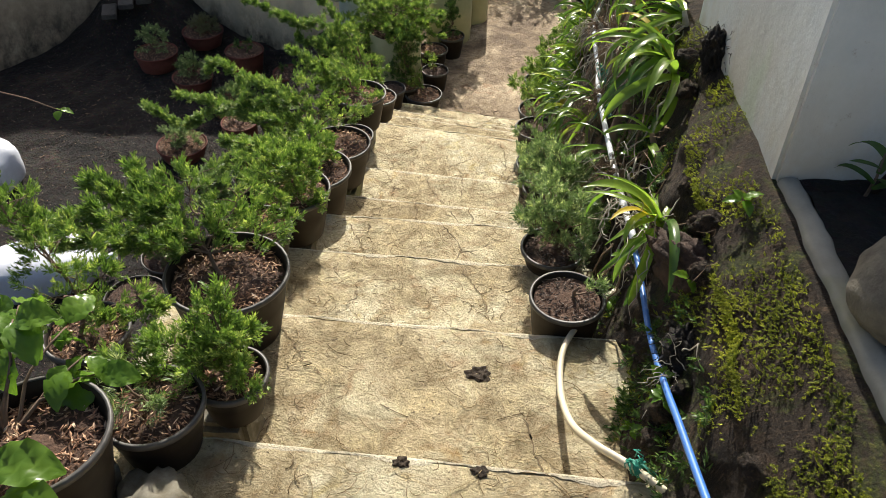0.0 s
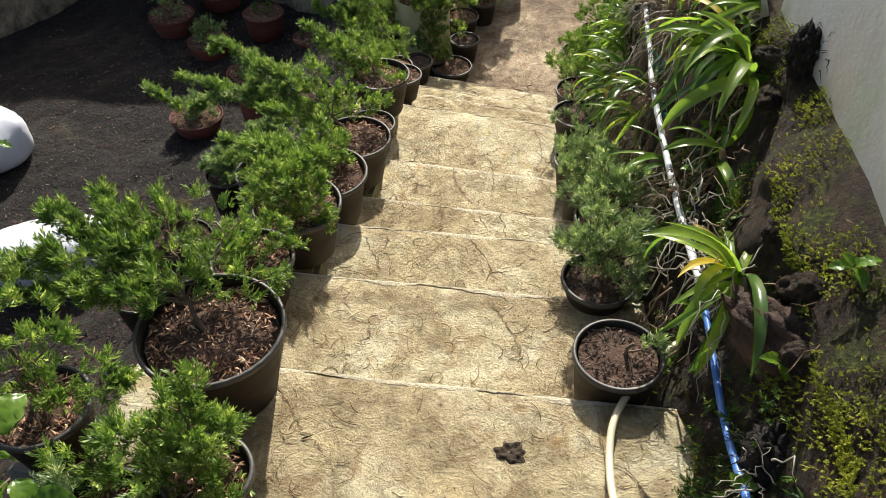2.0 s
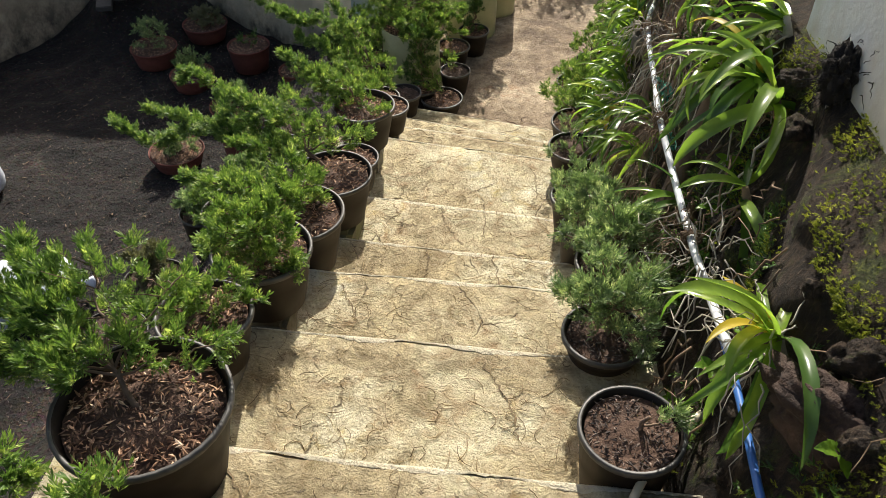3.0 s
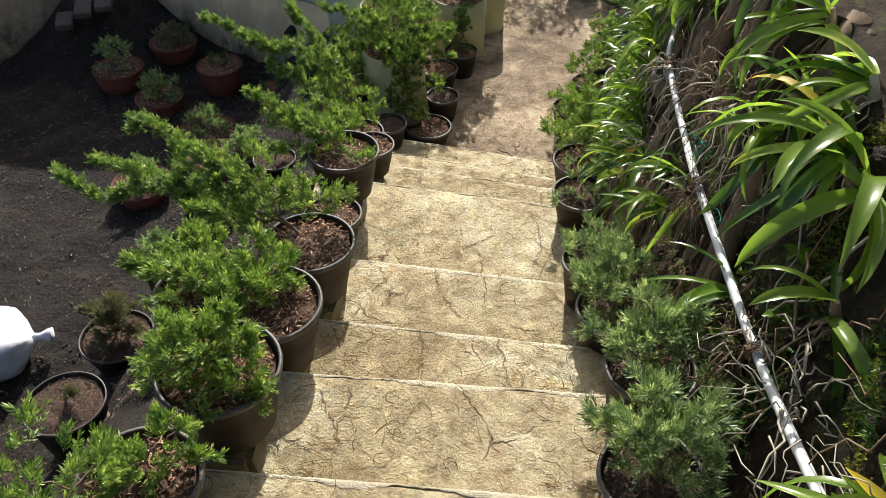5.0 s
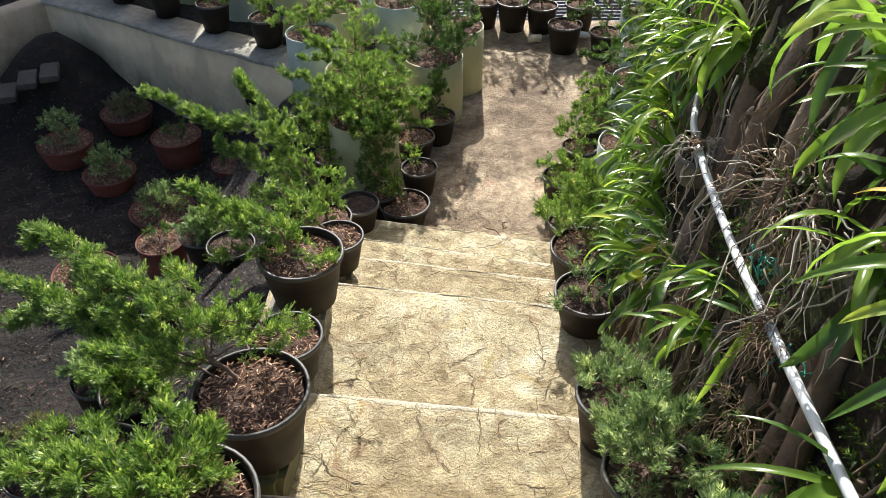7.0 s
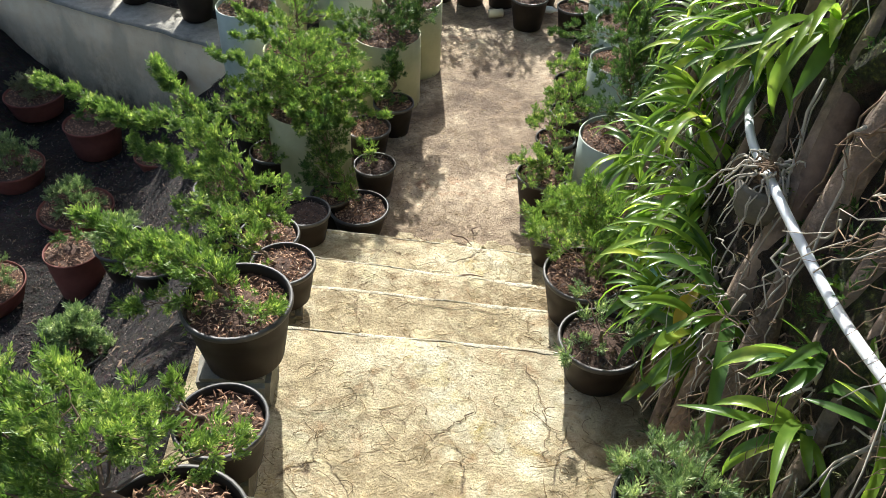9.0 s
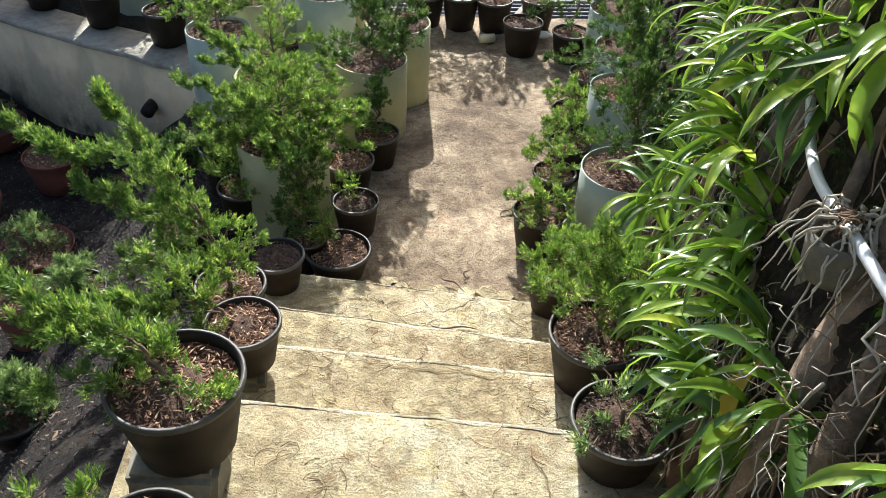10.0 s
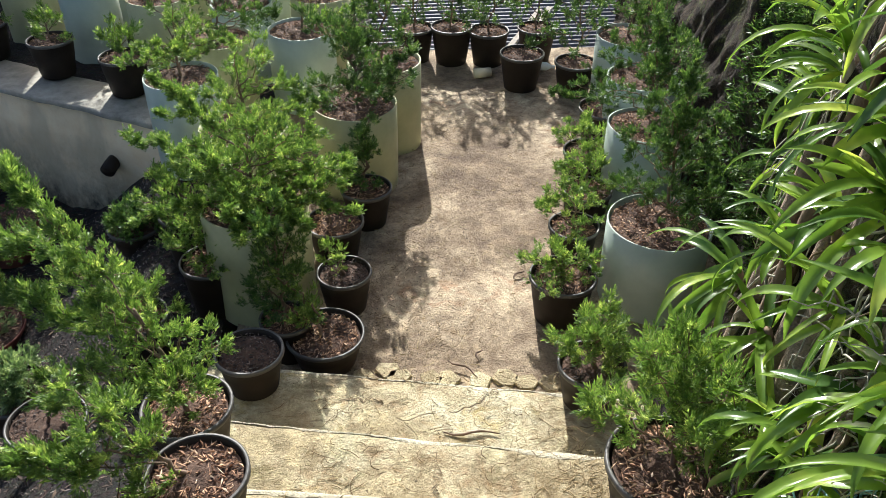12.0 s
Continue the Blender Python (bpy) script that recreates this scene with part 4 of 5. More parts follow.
# ---- terrace behind the wall ----
for k, (x, y) in enumerate([(-2.02, 8.95), (-2.60, 9.28), (-3.18, 9.62), (-3.75, 9.98)]):
    potted(x, y, -1.985 if k < 9 else 0, -1.72, 0.31, ring_limbs(7, 0.14, 0.24, 0.055, 70 + k, 0.1), M_JUN, 70 + k, label="small juniper in a black pot on the wall cap", group="pots on the wall", density=0.8)
spots = [(-1.30, 8.62), (-0.80, 8.75), (-1.85, 9.42), (-1.25, 9.28), (-0.72, 9.42), (-2.45, 9.78), (-1.80, 10.02), (-1.1, 9.95), (-3.05, 10.2), (-2.4, 10.45), (-3.7, 10.55), (-1.42, 8.05)]
for k, (x, y) in enumerate(spots):
    potted(x, y, LAND - 0.06, -1.48, 0.42, layer_limbs(11, 0.40, 0.42, 0.07, 80 + k), M_JUN if k % 3 else M_JUN_DARK, 80 + k, "pale" if k % 2 else "cream",
           "broad juniper in a tall sheet ring on the terrace", group="junipers in tall rings", density=0.8)

# ---- sunken bed: clay bowls and pots ----
B = "small bonsai in a shallow red clay bowl on the bare soil"
for k, (x, y, rim, d, pot, hh, m) in enumerate([(-2.72, 7.44, -2.79, 0.54, "bowl", 0.22, M_JUN_BLUE), (-3.53, 8.92, -2.68, 0.50, "bowl", 0.16, M_JUN_GREY), (-2.85, 8.36, -2.62, 0.45, "bowl", 0.05, M_JUN_DARK),
                                               (-2.24, 8.01, -2.68, 0.38, "bowl", 0.05, M_JUN_DARK), (-3.91, 8.35, -2.70, 0.50, "bowl", 0.30, M_JUN_BLUE), (-3.34, 7.92, -2.75, 0.46, "bowl", 0.24, M_JUN_BLUE),
                                               (-3.0, 6.55, -2.75, 0.50, "bowl", 0.22, M_JUN_BLUE), (-2.40, 6.62, -2.50, 0.36, "bowl", 0.06, M_JUN_DARK)]):
    z = float(land(x, y)) - 0.01
    potted(x, y, min(z, rim - 0.12), rim, d, ring_limbs(9, 0.20, hh, 0.07, 100 + k, 0.2) if hh > 0.1 else [((0.05, 0.02, hh + 0.05), 0.04), ((-0.08, 0.03, hh), 0.04)], m, 100 + k, pot, B,
           "bonsai", "bonsai in the sunken bed", density=0.8 if hh > 0.1 else 0.4, dark=False, fill=0.015, size=0.025)
K = "small juniper in a round black pot on the bare soil"
for k, (x, y, rim, d, hh, m) in enumerate([(-2.40, 4.65, -2.53, 0.46, 0.34, M_JUN_GREY), (-2.39, 3.98, -2.36, 0.45, 0.05, M_JUN_GREY), (-1.98, 4.76, -1.95, 0.30, 0.18, M_JUN_BLUE), (-1.90, 5.45, -2.15, 0.30, 0.20, M_JUN_BLUE),
                                          (-1.62, 5.95, -2.0, 0.30, 0.08, M_JUN_DARK), (-1.95, 6.35, -2.22, 0.32, 0.16, M_JUN_BLUE), (-1.62, 7.35, -2.02, 0.28, 0.12, M_JUN_DARK), (-1.45, 4.15, -1.35, 0.26, 0.16, M_JUN)]):
    z = float(land(x, y)) - 0.02
    potted(x, y, min(z, rim - 0.15), rim, d, ring_limbs(9, 0.19, hh, 0.06, 120 + k, 0.2) if hh > 0.1 else [((0.05, 0.02, 0.08), 0.04)], m, 120 + k, "black", K, "potted juniper", "pots in the sunken bed", dark=True, density=1.3, size=0.024)


# ---- strap-leaved orchids on the bank ----
def strap(length, width, droop, curl, seed, segs=10):
    """One leaf along +x from its base: a keeled strap that arches over and narrows to its tip."""
    rng = np.random.default_rng(seed)
    t = np.linspace(0, 1, segs)
    ang = -droop * t ** 1.3
    d = np.stack([np.cos(ang), np.sin(curl * t), np.sin(ang)], -1)
    p = np.concatenate([[[0, 0, 0]], np.cumsum(d[:-1], 0)]) * (length / (segs - 1))
    w = width * 0.5 * np.clip(np.minimum(0.55 + t * 2.2, 1.0) * (1 - np.clip((t - 0.55) / 0.45, 0, 1) ** 2.2), 0.03, 1)
    up = np.stack([-np.sin(ang), np.zeros(segs), np.cos(ang)], -1)
    side = np.stack([-np.sin(curl * t), np.cos(curl * t), np.zeros(segs)], -1)
    tw = rng.uniform(-0.5, 0.5) * t
    side = side * np.cos(tw)[:, None] + up * np.sin(tw)[:, None]
    keel = up * (w * 0.45)[:, None]
    rows_ = np.stack([p - side * w[:, None] + keel, p - side * (w * 0.5)[:, None] + keel * 0.3, p, p + side * (w * 0.5)[:, None] + keel * 0.3, p + side * w[:, None] + keel], 1)
    g = Geo()
    g.grid(rows_)
    return g


STRAPS = [strap(0.34, 0.034, 1.5, 0.3, 1), strap(0.40, 0.032, 1.9, -0.3, 2), strap(0.28, 0.036, 1.0, 0.2, 3), strap(0.44, 0.034, 2.3, 0.1, 4), strap(0.24, 0.038, 0.6, -0.2, 5),
          strap(0.36, 0.030, 1.3, -0.5, 6), strap(0.30, 0.040, 1.7, 0.4, 7), strap(0.46, 0.030, 1.6, 0.2, 8)]
STRAP_MESH = {m.name: [g.mesh("leaf", m) for g in STRAPS] for m in (M_ORCHID, M_LEAF_OLD, M_YELLOW)}


def orchid(y, z, n, size, face, seed, roots=6, up=0.45, label="", spread_=1.3):
    """A fan of strap leaves that leans out from the bank. face: degrees of its outward side (180: straight out over the steps)."""
    rng = np.random.default_rng(seed)
    foot_x, top_x = bank_point(y, 0)[0], bank_point(y, 1)[0]
    z0, z1 = bank_point(y, 0)[1], bank_point(y, 1)[1]
    x = float(foot_x + (top_x - foot_x) * np.clip((z - z0) / (z1 - z0), 0, 1) ** 1.25) - 0.045
    n, size = (n, size * 0.80) if y < 4.25 else (int(n * 1.2), size * 0.74)
    th = thing("orchid", (x, y, z), label or "strap-leaved green orchid rooted on the earth bank", "orchid", "orchids on the bank")
    for i in range(n):
        a = radians(face) + rng.normal() * spread_ * 0.75
        e = up + rng.uniform(-0.8, 0.75)
        k = size * rng.uniform(0.7, 1.2)
        m = STRAP_MESH[(M_ORCHID if rng.uniform() < 0.76 else M_LEAF_OLD if rng.uniform() < 0.97 else M_YELLOW).name][rng.integers(0, 8)]
        ob = part("leaf", m, None, th)
        ob.matrix_local = Matrix.Translation((0, 0, rng.uniform(-0.02, 0.04))) @ Euler((rng.uniform(-0.5, 0.5), -e, a)).to_matrix().to_4x4() @ Matrix.Diagonal((k, k * rng.uniform(0.95, 1.4), k, 1))
    g = Geo()
    stem = np.array([[0.05, 0, -0.10], [0.02, 0.0, -0.03], [0.0, 0, 0.03]])
    g.tube(stem, [0.012, 0.016, 0.010], 6)
    for i in range(roots):
        a = radians(face) + rng.normal() * 1.0
        ln = rng.uniform(0.10, 0.30)
        t = np.linspace(0, 1, 7)[:, None]
        p = np.array([0.02, 0, -0.04]) + np.concatenate([np.cos(a) * t * ln * 0.45, np.sin(a) * t * ln * 0.45, -t ** 1.5 * ln], 1) + np.cumsum(rng.normal(size=(7, 3)) * 0.010, 0)
        g.tube(p, np.linspace(0.0034, 0.0014, 7), 5)
    part("root_mass", g, M_ROOT if rng.uniform() < 0.6 else M_DRYROOT, th, "tangled pale aerial roots")["kind"] = "stuff"
    return th


ORCHIDS = [(1.98, 0.15, 17, 1.05, 190), (4.20, -0.78, 9, 1.1, 195), (2.95, 0.22, 15, 1.1, 200), (3.06, 0.36, 11, 1.05, 170), (2.82, 0.24, 7, 1.2, 215), (3.21, 0.19, 12, 1.05, 195), (3.42, 0.36, 9, 1.1, 200), (2.94, -0.21, 5, 0.9, 165),
           (2.59, 0.08, 5, 0.8, 200), (3.75, 0.38, 10, 1.1, 190), (3.65, 0.28, 8, 1.1, 205), (3.27, 0.07, 7, 1.0, 195), (3.55, -0.34, 6, 0.85, 200), (3.78, -0.42, 9, 0.85, 170), (3.68, -0.52, 8, 0.85, 190),
           (4.30, -0.63, 12, 0.9, 180), (4.12, -0.64, 10, 0.95, 200), (4.46, -0.66, 10, 0.9, 185), (4.54, -0.58, 10, 0.95, 175), (4.40, 0.05, 12, 1.2, 215), (4.62, -0.16, 12, 1.0, 190), (4.68, -0.05, 11, 1.0, 180),
           (4.57, -0.48, 9, 0.9, 190), (4.76, -0.46, 11, 0.9, 180), (4.88, -0.42, 12, 0.9, 185), (4.98, -0.32, 12, 0.9, 180), (5.02, -0.55, 10, 0.85, 185), (5.30, -0.31, 12, 0.85, 180), (5.20, -0.12, 12, 0.9, 185),
           (5.45, -0.15, 11, 0.85, 180), (5.40, -0.48, 11, 0.85, 175), (5.15, -0.70, 10, 0.85, 180), (4.90, -0.15, 10, 0.9, 190), (5.10, 0.05, 11, 0.9, 185), (5.55, -0.40, 10, 0.8, 180), (5.55, -0.70, 9, 0.8, 180),
           (4.68, -0.72, 8, 0.85, 195), (5.25, 0.14, 10, 0.9, 185), (5.75, -0.55, 10, 0.8, 185), (5.90, -0.25, 10, 0.8, 180), (4.85, -0.65, 9, 0.85, 185), (4.36, 0.30, 8, 1.1, 200), (4.75, 0.12, 9, 1.0, 190), (6.05, -0.45, 10, 0.85, 185), (6.20, -0.15, 11, 0.9, 180), (6.35, -0.65, 9, 0.85, 185), (6.45, -0.30, 10, 0.85, 180),
           (4.40, -0.86, 10, 0.9, 185), (4.55, -0.92, 10, 0.95, 180), (4.70, -0.88, 11, 0.9, 190), (4.86, -0.95, 10, 0.9, 185), (5.05, -0.88, 10, 0.9, 180), (4.28, -0.80, 8, 0.85, 195), (5.30, -0.90, 10, 0.85, 180)]
for i, (y, z, n, s, f) in enumerate(ORCHIDS):
    orchid(y, z, n, s, f, 300 + i)

# ---- roots, old trunks, moss and weeds on the bank ----
def on_bank(y, v, out=0.0):
    x, z = bank_point(y, v)
    return np.stack([x - out, y, z], -1)


rng = np.random.default_rng(5)
for k in range(22):
    y0 = 3.0 + k * 0.115 + rng.uniform(-0.04, 0.04)
    v = np.linspace(0.02, 1.02, 12)
    y = y0 + (v - 0.2) * rng.uniform(0.15, 0.5) + np.cumsum(rng.normal(size=12) * 0.012)
    g = Geo()
    g.tube(on_bank(y, v, rng.uniform(-0.015, 0.02)), rng.uniform(0.018, 0.045) * (1.15 - 0.4 * v + 0.15 * np.sin(v * 9 + k)), 8)
    tagged(part("old_trunk", g, M_TRUNK if k % 3 else M_BARK), "weathered brown climbing trunk pressed against the bank", "trunk", "old trunks on the bank")
g, g2 = Geo(), Geo()
for k in range(105):
    y0, v0 = rng.uniform(1.9, 5.2), rng.uniform(0.25, 0.98)
    n = 9
    v = v0 - np.linspace(0, rng.uniform(0.08, 0.35), n)
    y = y0 + np.cumsum(rng.normal(size=n) * 0.022) + np.linspace(0, rng.uniform(-0.15, 0.15), n)
    p = on_bank(y, np.clip(v, 0.02, 1), 0.05 + rng.uniform(0, 0.05)) + rng.normal(size=(n, 3)) * 0.008
    (g if k % 3 else g2).tube(p, np.linspace(rng.uniform(0.002, 0.0055), 0.0012, n), 5)
tagged(part("root_tangle", g, M_DRYROOT), "dry brown roots hanging over the earth bank", "roots", kind="stuff")
tagged(part("root_tangle", g2, M_ROOT), "pale aerial roots hanging over the earth bank", "roots", kind="stuff")


def tufts(name, n, ys, vs, size, mat, label, seed, spikes=7, fat=0.25, thresh=0.0):
    rng = np.random.default_rng(seed)
    y, v = rng.uniform(*ys, n * 3), rng.uniform(*vs, n * 3)
    p = on_bank(y, v, 0.0)
    keep = wob(p, 4.0, 11) + 0.15 * rng.normal(size=n * 3) > thresh
    p = p[keep][:n]
    p[:, 0] += 0.055 * wob(p, 3.0, 1) + 0.035 * wob(p, 8.0, 2) - 0.008
    g = Geo()
    g.add(*sprigs(p, np.array([-0.8, -0.2, 0.6]) + rng.normal(size=p.shape) * 0.5, size * rng.uniform(0.6, 1.3, len(p)), rng, spikes, fat, 0.9))
    return tagged(part(name, g, mat), label, "moss", kind="stuff")


tufts("moss", 3600, (0.6, 3.0), (0.96, 1.062), 0.016, M_MOSS, "yellow-green moss along the top of the bank", 21, thresh=-0.02)
tufts("moss", 1800, (0.8, 2.9), (0.70, 1.06), 0.016, M_MOSS, "patchy yellow-green moss on the dark bank", 27, thresh=0.22)
tufts("moss", 1200, (0.6, 3.4), (0.2, 0.8), 0.018, M_MOSS, "thin green moss on the dark bank", 22, thresh=0.22)
tufts("weeds", 1400, (3.0, 5.0), (0.04, 0.5), 0.045, M_JUN_GREY, "dry grass and dead rootlets at the foot of the bank", 24, 7, 0.10, -0.2)
tufts("weeds", 2200, (5.5, 7.4), (0.15, 1.0), 0.085, M_JUN_DARK, "dense dark shrubs over the bank beside the landing", 26, 8, 0.16, -0.35)
tufts("weeds", 1500, (0.8, 5.2), (0.05, 0.85), 0.050, M_JUN_DARK, "small dark weeds and ferns on the bank", 23, 8, 0.18, 0.12)

# ---- pipe and hoses ----
def smooth_path(pts, n=60):
    """A curve through points (Catmull-Rom)."""
    p = np.array(pts, float)
    p = np.concatenate([2 * p[:1] - p[1:2], p, 2 * p[-1:] - p[-2:-1]])
    out = []
    m = len(p) - 3
    for s in np.linspace(0, m - 1e-6, n):
        i = int(s)
        t = s - i
        a, b, c, d = p[i:i + 4]
        out.append(0.5 * (2 * b + (c - a) * t + (2 * a - 5 * b + 4 * c - d) * t * t + (3 * b - a - 3 * c + d) * t ** 3))
    return np.array(out)


pipe = thing("water_pipe", (0.59, 2.05, 0.03), "white plastic water pipe tied along the bank", "pipe")
o = np.array([0.59, 2.05, 0.03])
g = Geo()
g.tube(smooth_path(np.array([(0.59, 2.05, 0.03), (0.60, 2.67, -0.13), (0.585, 3.40, -0.18), (0.618, 3.80, -0.265), (0.618, 4.21, -0.245), (0.66, 4.50, -0.26), (0.78, 4.85, -0.21), (1.0, 5.5, -0.12)]) - o), 0.0120, 12)
part("pipe", g, M_PVC, pipe)
for y, p in ((0, (0.583, 3.36, -0.17)), (1, (0.61, 4.24, -0.235)), (2, (0.60, 2.64, -0.12))):
    g = Geo()
    r = np.random.default_rng(y)
    for k in range(16):
        a = np.linspace(0, 6.6, 14) + r.uniform(0, 6)
        q = np.stack([np.cos(a) * 0.024, np.linspace(-0.02, 0.02, 14) * r.uniform(0.3, 1.2), np.sin(a) * 0.024], -1) + r.normal(size=(14, 3)) * 0.004
        g.tube(np.array(p) - o + q, 0.0022, 4)
    part("binding", g, M_DRYROOT, pipe, "brown fibre binding")["kind"] = "stuff"

hose = tagged(new("garden_hose"), "blue plastic hose hanging down the bank", "hose")
g = Geo()
g.tube(smooth_path([(0.59, 2.13, 0.0), (0.60, 1.95, 0.0), (0.60, 1.65, 0.01), (0.60, 1.42, 0.07), (0.60, 1.23, 0.14), (0.60, 0.95, 0.24), (0.60, 0.4, 0.45)]), 0.0095, 10)
part("tube", g, M_BLUE, hose)
hose2 = tagged(new("garden_hose"), "cream plastic hose looping over the steps", "hose")
g = Geo()
g.tube(smooth_path([(0.74, 2.16, -0.16), (0.62, 2.08, -0.18), (0.50, 1.97, -0.19), (0.385, 1.78, -0.195), (0.36, 1.60, -0.19), (0.375, 1.42, -0.13), (0.42, 1.28, -0.04), (0.50, 1.19, 0.0), (0.60, 1.10, 0.0), (0.68, 0.9, 0.05)], 80), 0.0105, 10)
part("tube", g, M_HOSE, hose2)
g = Geo()
r = np.random.default_rng(3)
for k in range(14):
    a = np.linspace(0, 6.5, 12)
    q = np.stack([np.linspace(-0.018, 0.018, 12) + r.normal() * 0.006, np.cos(a) * 0.018, np.sin(a) * 0.018], -1) + r.normal(size=(12, 3)) * 0.003
    g.tube(np.array([0.515, 1.18, 0.004]) + q, 0.0022, 4)
for k in range(5):
    g.tube(np.array([0.515, 1.18, 0.01]) + np.cumsum(r.normal(size=(6, 3)) * 0.014, 0), 0.0018, 4)
part("twine", g, M_TEAL, hose2, "green twine joint")


def twine_knot(x, y, z, mat, label, seed, n=12, size=0.03, name="twine"):
    g = Geo()
    r = np.random.default_rng(seed)
    for k in range(n):
        g.tube(np.cumsum(r.normal(size=(9, 3)) * size * 0.35, 0) * [0.7, 1, 1], 0.0022, 4)
    ob = part(name, g, mat)
    ob.location = (x, y, z)
    return tagged(ob, label, "twine", "twine on the bank", "stuff")


twine_knot(0.60, 3.52, -0.12, M_TEAL, "green plastic twine tied round the roots", 1)
twine_knot(0.61, 3.28, -0.20, M_TEAL, "green plastic twine tied round the roots", 2)
twine_knot(0.52, 4.53, -0.84, M_BLUEBAG, "pale blue plastic strands caught on the bank", 3, 26, 0.05)

# a clay pot bound to the pipe by pale roots
rp = thing("hanging_pot", (0.62, 4.24, -0.31), "grey clay pot bound to the pipe by pale roots", "plant pot")
g = Geo()
g.lathe([(0.0, -0.05), (0.05, -0.05), (0.062, -0.02), (0.068, 0.03), (0.066, 0.05), (0.058, 0.05), (0.05, 0.0), (0.0, -0.01)], 20)
part("pot", g, M_STONE, rp)
g = Geo()
r = np.random.default_rng(8)
for k in range(34):
    a = r.uniform(0, 6.28)
    t = np.linspace(0, 1, 9)[:, None]
    p = np.array([0.0, 0, 0.06]) + np.concatenate([np.cos(a) * (0.03 + 0.075 * t), np.sin(a) * (0.03 + 0.075 * t), 0.03 - 0.13 * t ** 2], 1) + np.cumsum(r.normal(size=(9, 3)) * 0.008, 0)
    g.tube(p, np.linspace(0.0034, 0.0014, 9), 5)
part("root_mass", g, M_ROOT, rp)["kind"] = "stuff"

# black root ball and wood on the bank near the house
def lump(name, at, size, mat, label, category, seed, amp=0.2, scale=3.0, turn=0.0, group=""):
    bm = bmesh.new()
    bmesh.ops.create_icosphere(bm, subdivisions=4, radius=1)
    for v in bm.verts:
        k = 1 + amp * noise.noise(v.co * scale * 0.5 + Vector((seed, 0, 0))) + amp * 0.5 * noise.noise(v.co * scale * 1.6 + Vector((0, seed, 0)))
        v.co *= k
    bmesh.ops.scale(bm, vec=size, verts=bm.verts)
    for f in bm.faces:
        f.smooth = True
    ob = bm_part(name, bm, mat)
    ob.matrix_world = pose(*at, 0, 0, turn)
    return tagged(ob, label, category, group)


lump("boulder", (1.01, 1.29, 0.545), (0.115, 0.14, 0.11), M_STONE, "smooth grey boulder on the planter soil", "stone", 2.0, 0.12, 2.0)
lump("cement_lump", (-0.62, 0.90, 0.03), (0.10, 0.12, 0.07), M_EDGE, "rough pale lump of cement under the pots", "cement lump", 3.0, 0.4, 4.0)
lump("wood_chunk", (0.69, 1.74, 0.19), (0.055, 0.15, 0.075), M_ROT, "dark brown chunk of old wood on the bank", "wood", 4.0, 0.5, 5.0, 30)
lump("root_ball", (0.66, 1.50, 0.10), (0.05, 0.06, 0.07), M_BALL, "black ball of roots hanging on the bank", "root ball", 6.0, 0.5, 8.0)
lump("root_ball", (0.86, 2.66, 0.42), (0.045, 0.05, 0.08), M_BALL, "black ball of roots below the house wall", "root ball", 7.0, 0.5, 8.0)
for k in range(26):
    r = np.random.default_rng(700 + k)
    y, v = r.uniform(0.8, 3.0), r.uniform(0.45, 1.0)
    p = on_bank(np.array(y), np.array(v), 0.01)
    s = r.uniform(0.02, 0.045)
    lump("bank_stone", p, (s, s * r.uniform(0.8, 1.5), s * r.uniform(0.6, 1)), M_BANK, "rough mossy stone set in the bank", "stone", float(k), 0.35, 3.0, r.uniform(0, 180), "stones in the bank")


# ---- broad leaves ----
def broad_leaf(length, width, fold, droop):
    t = np.linspace(0, 1, 10)
    w = width * 0.5 * np.sin(np.pi * np.clip(t, 0.02, 0.985) ** 0.75) ** 0.8
    ang = 0.3 - droop * t
    p = np.cumsum(np.stack([np.cos(ang), 0 * t, np.sin(ang)], -1), 0) * length / 10
    s = np.linspace(-1, 1, 7)
    rows_ = np.array([[q + np.array([0, k * ww, abs(k) * ww * fold + 0.007 * math.sin(2.1 * i + 5 * k) * ww / 0.04]) for k in s] for i, (q, ww) in enumerate(zip(p, w))])
    g = Geo()
    g.grid(rows_)
    return g


WEED_LEAF = [g.mesh("leaf", M_BROAD) for g in (broad_leaf(0.06, 0.032, 0.3, 0.8), broad_leaf(0.045, 0.03, 0.2, 0.5))]


# small broad-leaved weeds that sprout from the bank
def weed(y, v, leaves, size, seed):
    r = np.random.default_rng(seed)
    p = on_bank(np.array(y), np.array(v), 0.02)
    th = thing("weed", p, "small green weed sprouting from the earth bank", "weed", "weeds on the bank")
    g = Geo()
    g.tube([(0.03, 0, -0.02), (0.0, 0, 0.0), (-0.02, 0, size * 0.5)], [0.002, 0.0018, 0.001], 4)
    part("stem", g, M_BARK, th)
    for k in range(leaves):
        ob = part("leaf", WEED_LEAF[k % 2], None, th)
        q = size * r.uniform(0.7, 1.2) / 0.1
        ob.matrix_local = Matrix.Translation((-0.015, 0, size * 0.4)) @ Euler((r.uniform(-0.4, 0.4), r.uniform(-0.6, 0.4), k * 2.4 + r.uniform(-0.3, 0.3))).to_matrix().to_4x4() @ Matrix.Diagonal((q, q, q, 1))


r = np.random.default_rng(61)
for k in range(26):
    weed(r.uniform(0.9, 2.9) if k < 18 else r.uniform(2.9, 4.3), r.uniform(0.25, 1.04) if k < 18 else r.uniform(0.2, 0.7), r.integers(4, 8), r.uniform(0.05, 0.09), 1400 + k)


